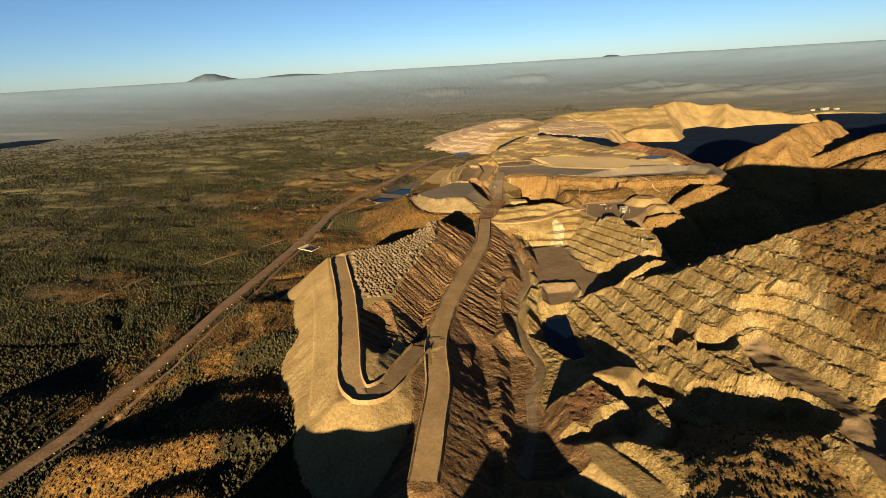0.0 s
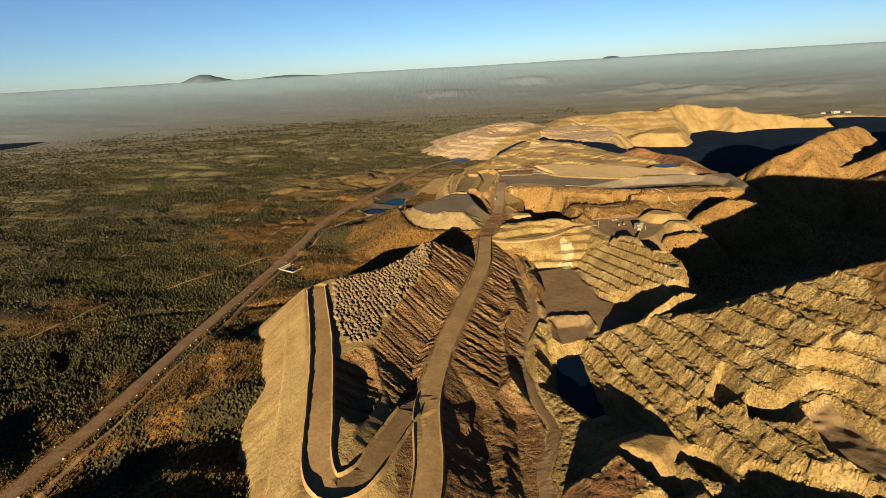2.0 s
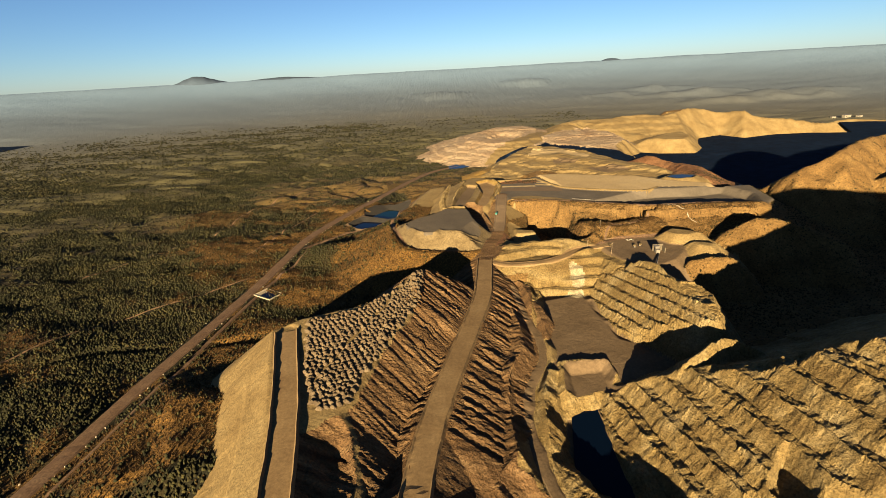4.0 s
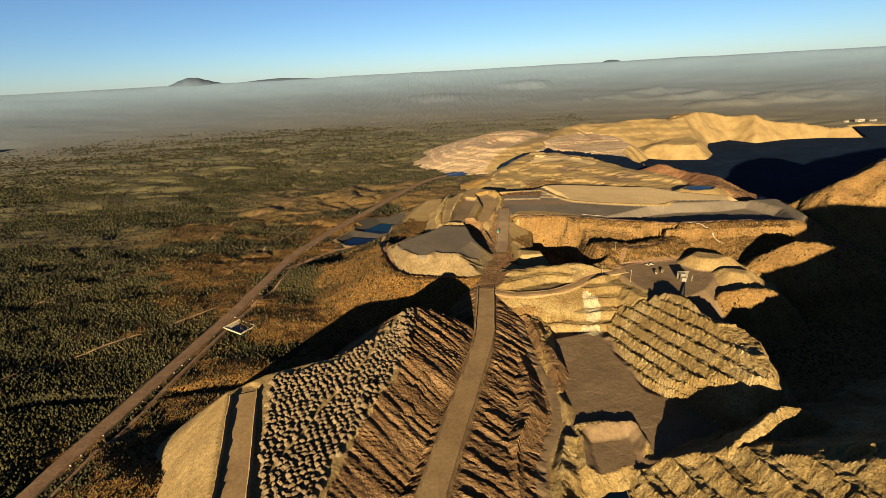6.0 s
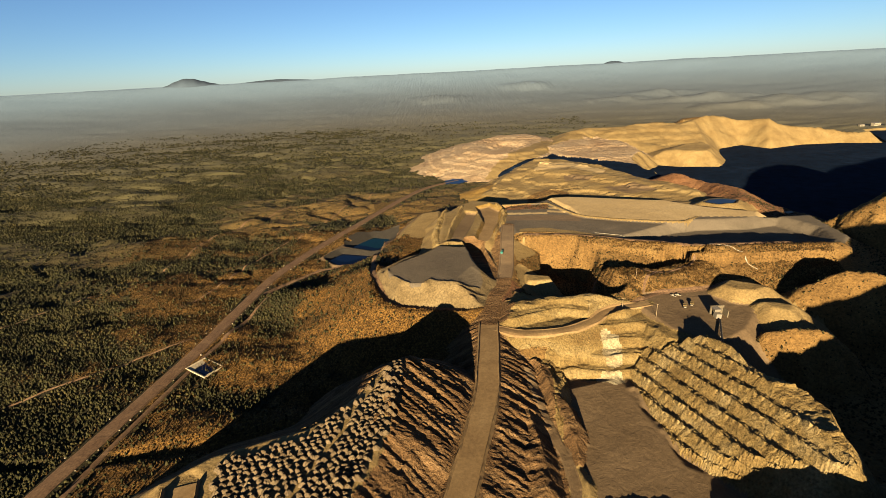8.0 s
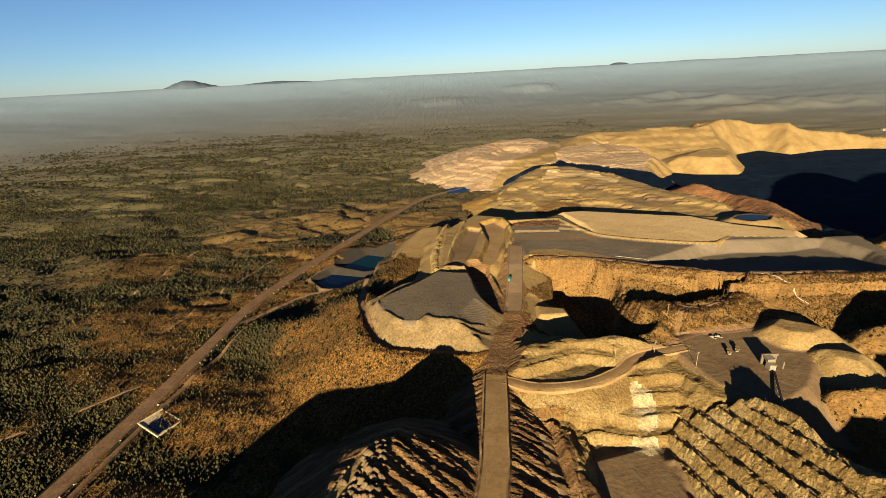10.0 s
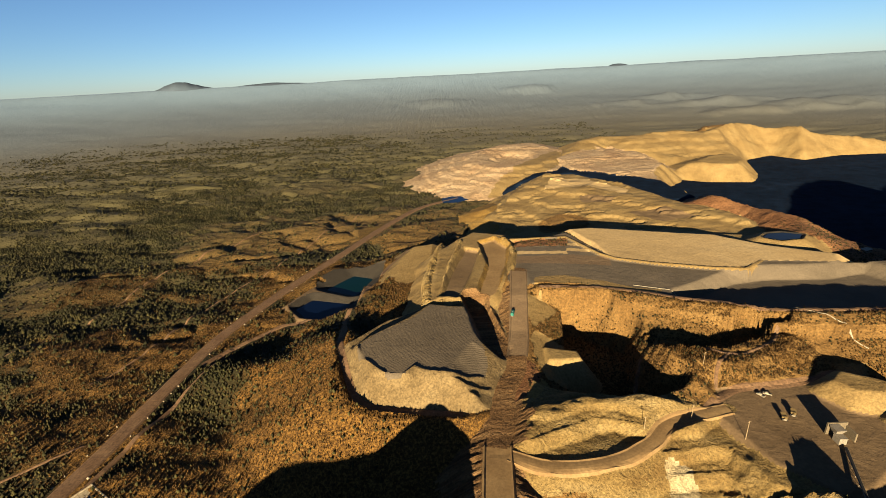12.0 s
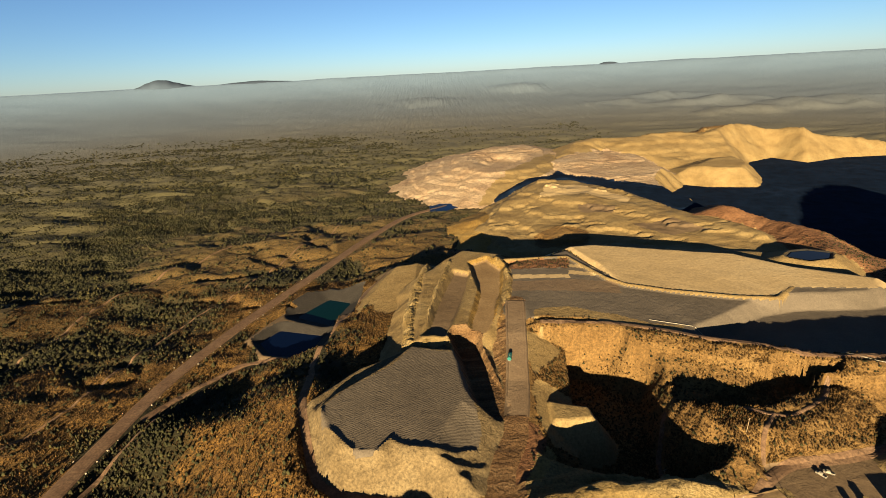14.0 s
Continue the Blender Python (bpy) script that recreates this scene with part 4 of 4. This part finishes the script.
load = rough("grey_tipped_load", [(.070, .048, .027), (.125, .088, .050), (.19, .138, .078)], 0.15, 0.7, 1.6)
pile_meshes = [pile_mesh(k) for k in range(8)]
r = random.Random(5)
count = 0
loads = []
for row in range(64):
    for col in range(60):
        u, v = -130 + col * 3.9 + (row % 2) * 1.9, 360 + row * 3.3
        x, y = u + 0.10 * (v - 460) + r.uniform(-1.1, 1.1) + 2.5 * float(fbm(np.array(u), np.array(v), 25, 2)), v + 0.22 * (u + 70) + r.uniform(-.8, .8) + 5 * float(fbm(np.array(u), np.array(v), 30, 2, shift=4.0))
        d = float(away(np.array(x), np.array(y), FIELD)[0])
        if d < -1 and abs(x - (-20 - 0.40 * (560 - y) - 3)) > 1.4:
            loads.append((x, y))
loads.sort(key=lambda p: -p[1])
rest = []
for x, y in loads:
    size = (r.uniform(2.3, 3.3), r.uniform(1.35, 1.75), r.uniform(1.7, 2.7))
    m = Matrix.LocRotScale((x, y, float(height(x, y)) + 0.05), Euler((0, 0, r.uniform(-.5, .5))), size)
    me = pile_meshes[r.randrange(8)]
    if count < 300:
        ob = new("tipped_load", me)
        ob.matrix_world = m
        tagged(ob, "grey-brown load of broken rock tipped on the heap", "rock load", "tipped loads on the spoil heap")
        count += 1
    else:
        rest.append((me, m))
bm = bmesh.new()
for me, m in rest:
    n = len(bm.verts)
    bm.from_mesh(me)
    bm.verts.ensure_lookup_table()
    for v in bm.verts[n:]:
        v.co = m @ v.co
me = bpy.data.meshes.new("more_rock_piles")
bm.to_mesh(me)
me.materials.append(load)
tagged(new("more_rock_piles", me), "further rows of tipped grey-brown rock loads", "rock piles", kind="stuff")

# ---- plants ----
def clumps(name, x, y, size, tall, mat, text, seed, far_off=False):
    """Many low leafy clumps, each a small rough double cone of leaves, joined."""
    r = np.random.default_rng(seed)
    n = len(x)
    z = height(x, y)
    a = np.linspace(0, 2 * np.pi, 5)[:-1]
    base = np.stack([np.r_[np.cos(a), np.cos(a + .7) * .72, 0], np.r_[np.sin(a), np.sin(a + .7) * .72, 0], np.r_[a * 0 + .1, a * 0 + .66, 1.0]], 1)
    if far_off:
        base = base[[0, 1, 2, 3, 8]]
    k = len(base)
    v = np.repeat(base[None], n, 0) * (1 + r.uniform(-.45, .45, (n, k, 1)))
    spin = r.uniform(0, 6.28, n)
    c, s_ = np.cos(spin)[:, None], np.sin(spin)[:, None]
    vx, vy = v[:, :, 0] * c - v[:, :, 1] * s_, v[:, :, 0] * s_ + v[:, :, 1] * c
    co = np.stack([x[:, None] + vx * size[:, None], y[:, None] + vy * size[:, None], z[:, None] + v[:, :, 2] * tall[:, None]], 2)
    tri = []
    for i in range(4):
        j = (i + 1) % 4
        tri += [(i, j, 4)] if far_off else [(i, j, 4 + i), (j, 4 + j, 4 + i), (4 + i, 4 + j, 8)]
    tri = np.array(tri)
    f = (tri[None] + (np.arange(n) * k)[:, None, None]).reshape(-1)
    me = bpy.data.meshes.new(name)
    me.vertices.add(n * k)
    me.vertices.foreach_set("co", co.astype(np.float32).ravel())
    me.loops.add(len(f))
    me.loops.foreach_set("vertex_index", f.astype(np.int32))
    me.polygons.add(len(f) // 3)
    me.polygons.foreach_set("loop_start", np.arange(0, len(f), 3, dtype=np.int32))
    me.update(calc_edges=True)
    me.materials.append(mat)
    return tagged(new(name, me), text, "shrubs", kind="stuff")


leaf = rough("scrub_leaves", [(.015, .016, .005), (.029, .027, .009), (.056, .046, .014)], 0.02, 0, 2.0, random_tone=0.5)
straw = rough("dry_grass", [(.043, .022, .006), (.076, .040, .010), (.122, .066, .016)], 0.02, 0, 2.0, random_tone=0.3)


def open_ground(x, y, kinds):
    i = np.clip(np.searchsorted(GX, x) - 1, 0, len(GX) - 2)
    j = np.clip(np.searchsorted(GY, y) - 1, 0, len(GY) - 2)
    ok = np.isin(LABEL[j, i], [NAMES.index(k) for k in kinds])
    for _, line, half in TRACKS:
        ok &= away(x, y, line, False)[0] > half + 1.2
    for line in (HAUL, LOOP, LEDGE, PITWAY):
        ok &= away(x, y, line, False)[0] > 11
    return ok & (away(x, y, MAIN, False)[0] > 9.5)


def scatter(n, x0, x1, y0, y1, kinds, density, seed):
    r = np.random.default_rng(seed)
    x, y = r.uniform(x0, x1, n), r.uniform(y0, y1, n)
    keep = (r.random(n) < density(x, y)) & open_ground(x, y, kinds)
    return x[keep], y[keep], r


def fading(x, y):
    return thick(x, y) * np.clip(1.25 - np.hypot(x, y - 300) / 2300, 0, 1) * np.clip(0.45 + (-x - 150) / 700, 0.45, 1)


x, y, r = scatter(84000, -560, -20, 150, 800, ["plain"], thick, 11)
clumps("desert_shrubs", x, y, r.uniform(0.45, 1.45, len(x)), r.uniform(0.8, 3.0, len(x)), leaf, "dense dark green desert shrubs on the plain", 1)
x, y, r = scatter(130000, -1100, 120, 800, 1600, ["plain"], fading, 12)
clumps("far_desert_shrubs", x, y, r.uniform(1.0, 2.7, len(x)), r.uniform(1.2, 3.6, len(x)), leaf, "dark green desert shrubs farther across the plain", 2, True)
x, y, r = scatter(70000, -1000, -560, 250, 800, ["plain"], fading, 15)
clumps("western_desert_shrubs", x, y, r.uniform(1.0, 2.5, len(x)), r.uniform(1.4, 3.6, len(x)), leaf, "dark green desert shrubs on the western plain", 5, True)
x, y, r = scatter(170000, -2600, 700, 1600, 2700, ["plain"], fading, 16)
x2, y2, r = scatter(100000, -2600, -1000, 700, 1600, ["plain"], fading, 17)
x, y = np.r_[x, x2], np.r_[y, y2]
clumps("distant_desert_shrubs", x, y, r.uniform(2.2, 5.5, len(x)), r.uniform(1.8, 4.4, len(x)), leaf, "distant dark shrubs thinning across the plain", 6, True)
x, y, r = scatter(150000, -480, 60, 150, 1050, ["plain"], lambda x, y: np.clip(1.1 - thick(x, y), 0.05, 1), 13)
clumps("dry_grass_tufts", x, y, r.uniform(0.25, 0.7, len(x)), r.uniform(0.6, 1.6, len(x)), straw, "golden dry grass tufts catching low sun", 3, True)
x, y, r = scatter(60000, 90, 420, 690, 850, ["scrub"], lambda x, y: 0.6 + 1.2 * fbm(x, y, 40, 3), 18)
clumps("slope_grass_tufts", x, y, r.uniform(0.25, 0.8, len(x)), r.uniform(0.6, 1.6, len(x)), straw, "golden dry grass tufts on the hollow's slopes", 7, True)
x, y, r = scatter(70000, 80, 700, 150, 1000, ["scrub", "red"], lambda x, y: np.where(y < 300, 0.22, 0.5) + 1.1 * fbm(x, y, 60, 3), 14)
clumps("hillside_shrubs", x, y, r.uniform(0.4, 1.2, len(x)), r.uniform(0.6, 1.8, len(x)), leaf, "sparse green shrubs dotting the hillsides", 4, True)

# ---- far mountains ----
def mountain(name, azimuth, distance, heights, width, text):
    """A far range: a tent-shaped solid whose crest follows the heights."""
    bm = bmesh.new()
    a = radians(azimuth)
    out, side = Vector((math.sin(a), math.cos(a), 0)), Vector((math.cos(a), -math.sin(a), 0))
    n = len(heights)
    rows = []
    for i in range((n - 1) * 4 + 1):
        f = i / 4
        k = min(int(f), n - 2)
        u = f - k
        h = heights[k] + (heights[k + 1] - heights[k]) * u * u * (3 - 2 * u)
        env = max(0.0, math.sin(math.pi * f / (n - 1))) ** 0.5
        p = out * distance + side * ((f / (n - 1) - 0.5) * width)
        q = [p - out * 420 + Vector((0, 0, 90)), p - out * 110 + Vector((0, 0, 150 + (68 + h * 0.4) * env)), p + Vector((0, 0, 150 + (90 + h) * env)), p + out * 300 + Vector((0, 0, 100))]
        rows.append([bm.verts.new(v) for v in q])
    for u, v in zip(rows, rows[1:]):
        for j in range(3):
            bm.faces.new((u[j], v[j], v[j + 1], u[j + 1]))
    bm.normal_update()
    bmesh.ops.reverse_faces(bm, faces=[f for f in bm.faces if f.normal.z < 0])
    me = bpy.data.meshes.new(name)
    bm.to_mesh(me)
    me.polygons.foreach_set("use_smooth", [True] * len(me.polygons))
    me.materials.append(blue)
    return tagged(new(name, me), text, "mountain", kind="structure")


# haze is painted into this rock's colour, close to the far plain's
blue = rough("hazed_far_rock", [(.062, .088, .122), (.070, .098, .135)], 0.004, 0, 0.01, grit=(0.6, 0.75))
mountain("mountain_peak", -25.0, 5320, [0, 6, 14, 30, 52, 66, 60, 40, 24, 16, 10, 4, 0], 900, "lone haze-blue mountain on the horizon")
mountain("mountain_range", -17, 5320, [0, 12, 16, 10, 14, 18, 10, 6, 12, 8, 0], 1700, "low haze-blue hills along the horizon")
mountain("mountain_east", 18.7, 5320, [0, 8, 18, 16, 6, 0], 420, "low haze-blue hill on the horizon")


# ---- built things ----
def part(name, bm, mat, parent, text=""):
    me = bpy.data.meshes.new(name)
    bmesh.ops.recalc_face_normals(bm, faces=bm.faces)
    bm.to_mesh(me)
    bm.free()
    me.materials.append(mat)
    ob = new(name, me)
    ob.parent = parent
    return tagged(ob, text)


def box(size, at=(0, 0, 0), bevel=0.0, turn=(0, 0, 0), taper=1.0):
    bm = bmesh.new()
    bmesh.ops.create_cube(bm, size=1)
    for v in bm.verts:
        k = taper if v.co.z > 0 else 1.0
        v.co = Vector((v.co.x * size[0] * k, v.co.y * size[1] * k, v.co.z * size[2]))
    if bevel:
        bmesh.ops.bevel(bm, geom=bm.edges[:], offset=bevel, segments=1, affect="EDGES")
    bmesh.ops.transform(bm, matrix=pose(*at, *turn), verts=bm.verts)
    return bm


def rod(radius, length, at=(0, 0, 0), turn=(0, 0, 0), seg=10, top=None):
    bm = bmesh.new()
    bmesh.ops.create_cone(bm, cap_ends=True, segments=seg, radius1=radius, radius2=radius if top is None else top, depth=length)
    bmesh.ops.transform(bm, matrix=pose(*at, *turn), verts=bm.verts)
    return bm


def stand(name, x, y, turn=0.0, sink=0.0, z=None):
    ob = new(name)
    ob.matrix_world = pose(x, y, (float(height(x, y)) if z is None else z) - sink, 0, 0, turn)
    return ob


yellow = rough("worn_yellow_paint", [(.16, .11, .045), (.24, .17, .07)], 0.6, 0.02, 3.0, 0.6)
rubber = rough("black_rubber", [(.015, .015, .015), (.03, .028, .026)], 1.0, 0.02, 5.0, 0.8)
steel = rough("dusty_grey_steel", [(.16, .14, .11), (.24, .21, .17)], 0.4, 0.02, 2.0, 0.55)
white = rough("dusty_white_paint", [(.22, .19, .14), (.32, .28, .21)], 0.4, 0.02, 2.0, 0.7)
concrete = rough("pale_concrete", [(.10, .08, .052), (.15, .12, .08)], 0.3, 0.05, 1.5, 0.9)
wood = rough("weathered_pole_wood", [(.22, .16, .09), (.32, .24, .15)], 0.8, 0.02, 3.0, 0.9)
pale_stone = rough("pale_stone", [(.34, .27, .17), (.48, .40, .28)], 0.5, 0.1, 2.0, 0.9)


def dump_truck(x, y, turn):
    t = stand("dump_truck", x, y, turn)
    part("chassis", box((2.6, 8.4, 0.7), (0, 0, 1.3), 0.08), steel, t)
    bed = box((4.0, 5.6, 1.8), (0, -1.0, 2.9), 0.15, (-4, 0, 0), 1.12)
    part("bed", bed, yellow, t, "dusty yellow tipping bed")
    part("canopy", box((4.2, 1.8, 0.25), (0, 2.5, 4.1), 0.06), yellow, t)
    cab = part("cab", box((2.0, 1.7, 1.7), (-0.7, 3.2, 2.7), 0.12), yellow, t)
    part("windscreen", box((1.7, 0.06, 0.8), (-0.7, 4.07, 2.95), 0.02), rubber, cab, "dark windscreen")
    part("radiator", box((2.2, 0.5, 1.2), (0.3, 4.1, 1.9), 0.08), steel, t)
    for wx, wy in ((-1.75, 2.7), (1.75, 2.7), (-1.8, -2.3), (1.8, -2.3)):
        wheel = part("wheel", rod(1.15, 0.9, (wx, wy, 1.1), (0, 90, 0), 18), rubber, t)
        part("hub", rod(0.5, 0.96, (wx, wy, 1.1), (0, 90, 0), 12), steel, wheel)
    return tagged(t, "yellow mine dump truck parked on the dusty yard", "dump truck", "trucks in the yard")


for tx, ty, tr in ((232, 660, 160), (240, 663, 150)):
    dump_truck(tx, ty, tr).scale = (0.7, 0.7, 0.7)


teal = rough("faded_teal_paint", [(.02, .12, .10), (.03, .17, .14)], 0.5, 0.02, 2.0, 0.5)


def water_truck(x, y, turn):
    t = stand("water_truck", x, y, turn, -0.3)
    part("chassis", box((2.4, 9.0, 0.5), (0, 0, 1.1), 0.06), steel, t)
    tank = part("tank", rod(1.5, 6.2, (0, -1.2, 2.7), (90, 0, 0), 18), teal, t, "faded teal round tank")
    part("hatch", rod(0.45, 0.4, (0, -1.2, 4.25), seg=12), steel, tank)
    cab = part("cab", box((2.4, 1.9, 2.0), (0, 3.3, 2.3), 0.15), teal, t)
    part("windscreen", box((2.0, 0.06, 0.8), (0, 4.27, 2.7), 0.02), rubber, cab, "dark windscreen")
    for wx, wy in ((-1.2, 3.2), (1.2, 3.2), (-1.2, -1.6), (1.2, -1.6), (-1.2, -3.0), (1.2, -3.0)):
        wheel = part("wheel", rod(0.6, 0.5, (wx, wy, 0.6), (0, 90, 0), 14), rubber, t)
        part("hub", rod(0.25, 0.54, (wx, wy, 0.6), (0, 90, 0), 10), steel, wheel)
    return tagged(t, "faded teal water truck standing on the haul road", "water truck")


def pickup(x, y, turn):
    t = stand("pickup_truck", x, y, turn)
    part("body", box((1.9, 5.2, 0.7), (0, 0, 0.8), 0.12), white, t)
    cab = part("cab", box((1.8, 2.0, 0.75), (0, 0.4, 1.5), 0.15, taper=0.85), white, t)
    part("windscreen", box((1.5, 0.06, 0.5), (0, 1.36, 1.5), 0.01, (25, 0, 0)), rubber, cab, "dark windscreen")
    part("cargo_bed", box((1.6, 1.8, 0.2), (0, -1.5, 1.1), 0.03), rubber, t, "dark open cargo bed")
    for wx, wy in ((-0.85, 1.6), (0.85, 1.6), (-0.85, -1.6), (0.85, -1.6)):
        wheel = part("wheel", rod(0.42, 0.3, (wx, wy, 0.42), (0, 90, 0), 14), rubber, t)
        part("hub", rod(0.18, 0.33, (wx, wy, 0.42), (0, 90, 0), 10), steel, wheel)
    return tagged(t, "dusty white pickup truck parked by the yard", "pickup truck", "pickups in the yard")


water_truck(81, 796, -15)
pickup(232, 682, 30)
pickup(237, 683, 60)


def utility_pole(x, y, high, turn=0):
    t = stand("utility_pole", x, y, turn, 0.3)
    part("pole", rod(0.22, high, (0, 0, high / 2), seg=8, top=0.13), wood, t)
    part("crossarm", box((2.6, 0.14, 0.16), (0, 0, high - 0.8), 0.02), wood, t)
    for k in (-1.1, 0, 1.1):
        part("insulator", rod(0.07, 0.3, (k, 0, high - 0.58), seg=8), white, t)
    return tagged(t, "tall weathered wooden utility pole on bare earth", "utility pole", "poles about the yard")


for px, py, ph in ((199, 645, 14), (176, 664, 11), (204, 705, 11), (142, 655, 10), (150, 690, 10)):
    utility_pole(px, py, ph, 20)


def crusher_station():
    """Tip wall, hopper and a belt on legs that runs down to the south."""
    t = stand("crusher_station", 250, 650, 0, 0, 33)
    part("retaining_wall", box((12, 1.2, 9), (3, -4, 3.5), 0.15), concrete, t, "stained concrete tip wall")
    part("wing_wall", box((1.0, 8, 7), (8.6, -8, 2.5), 0.15), concrete, t)
    hop = bmesh.new()
    bmesh.ops.create_cone(hop, cap_ends=True, segments=4, radius1=1.6, radius2=4.2, depth=4.5)
    bmesh.ops.transform(hop, matrix=pose(0, -8, 5.5, 0, 0, 45), verts=hop.verts)
    part("hopper", hop, steel, t, "rusty steel hopper")
    part("crusher_house", box((4.5, 5, 5), (0, -11, 1.8), 0.1), steel, t)
    part("house_roof", box((5.2, 5.6, 0.25), (0, -11, 4.5), 0.05, (0, 6, 0)), steel, t)
    belt = part("conveyor", box((1.4, 44, 0.8), (-11, -36, 2.2), 0.06, (-3, 0, -28)), steel, t, "long dusty belt conveyor")
    part("belt", box((1.0, 44, 0.1), (-11, -36, 2.68), 0, (-3, 0, -28)), rubber, belt, "black rubber belt")
    for k in range(7):
        f = k / 6 - 0.5
        for side in (-0.6, 0.6):
            part("leg", box((0.22, 0.22, 6), (-11 + math.sin(radians(28)) * 40 * f + side, -36 + math.cos(radians(28)) * 40 * f, -0.7 - f * 2)), steel, t)
    return tagged(t, "dusty grey crusher station with hopper and conveyor", "crusher station")


crusher_station()


def storage_tank(x, y, turn):
    """A rimmed concrete basin with dark water."""
    t = stand("water_basin", x, y, turn, 0.4)
    for sx_, sy_, lx, ly in ((0, 6.2, 20, 0.7), (0, -6.2, 20, 0.7), (9.6, 0, 0.7, 11.6), (-9.6, 0, 0.7, 11.6)):
        part("wall", box((lx, ly, 1.3), (sx_, sy_, 0.75), 0.1), pale_stone, t)
    part("slab", box((18.4, 11.6, 0.9), (0, 0, 0.2)), pale_stone, t)
    part("water", box((11.6, 8.4, 0.1), (2.2, -0.6, 0.72)), bpy.data.materials["blue_pond_water"], t, "dark blue still water")
    return tagged(t, "pale concrete water basin beside the gravel road", "water basin")


storage_tank(-216, 648, -32).scale = (1.5, 1.5, 1.0)


def site_building(x, y, z, size, turn):
    t = stand("site_building", x, y, turn, 0, z)
    w, d, h = size
    part("walls", box((w, d, h), (0, 0, h / 2 - 1), 0.05), white, t)
    part("roof", box((w + 1, d + 1, 0.4), (0, 0, h - 0.8), 0.05, (4, 0, 0)), steel, t)
    for k in range(3):
        part("window", box((w * 0.16, 0.1, h * 0.3), (w * (k - 1) * 0.3, -d / 2 - 0.06, h * 0.45)), rubber, t)
    return tagged(t, "small white mine office building on the far ridge", "building", "far site buildings")


for bx, by, bs, bt in ((1472, 1860, (26, 12, 9), 10), (1514, 1855, (18, 10, 7), 14), (528, 940, (12, 6, 4), 20), (1432, 1870, (14, 10, 6), 0)):
    site_building(bx, by, float(height(bx, by)), bs, bt)

# white pipes along the pads
for name, line in (("pipe_pad", [(282, 787), (301, 763), (320, 741), (338, 722)]), ("pipe_edge", [(200, 824), (238, 806), (262, 795)]), ("pipe_short", [(300, 776), (312, 782)])):
    tagged(ribbon(name, line, [(-0.3, 0), (-0.2, 0.35), (0.2, 0.35), (0.3, 0)], white, lift=0.1, wobble=0.02), "white pipeline laid along the pad", "pipe", kind="structure")

tagged(flat_patch("water_pond_dark", grown(POOL, 1.05), 49.0, water("dark_pond_water", (.004, .005, .007))), "dark pool with a raised rim", "pond", kind="structure")
tagged(flat_patch("water_pond_north", [(20, 1340), (18, 1375), (40, 1392), (66, 1388), (74, 1358), (50, 1338)], 1.6, bpy.data.materials["blue_pond_water"]), "small blue pond beside the road", "pond", kind="structure")

# pale stones set along the gravel road
r = np.random.default_rng(21)
line = smooth_line(MAIN, 9.0)
tan = np.gradient(line, axis=0)
tan /= np.linalg.norm(tan, axis=1)[:, None]
nor = np.stack([tan[:, 1], -tan[:, 0]], 1)
xy = np.vstack([line + nor * 9.5, line - nor * 9.0])
xy = xy[(xy[:, 1] > 200) & (xy[:, 1] < 1100)]
xy = xy[r.random(len(xy)) < 0.45] + r.normal(0, 0.8, (int((r.random(1) < 2)[0]), 2))
clumps("roadside_stones", xy[:, 0], xy[:, 1], r.uniform(0.5, 1.1, len(xy)), r.uniform(0.5, 1.2, len(xy)), pale_stone, "pale stones set along the road verge", 9)["category"] = "stones"
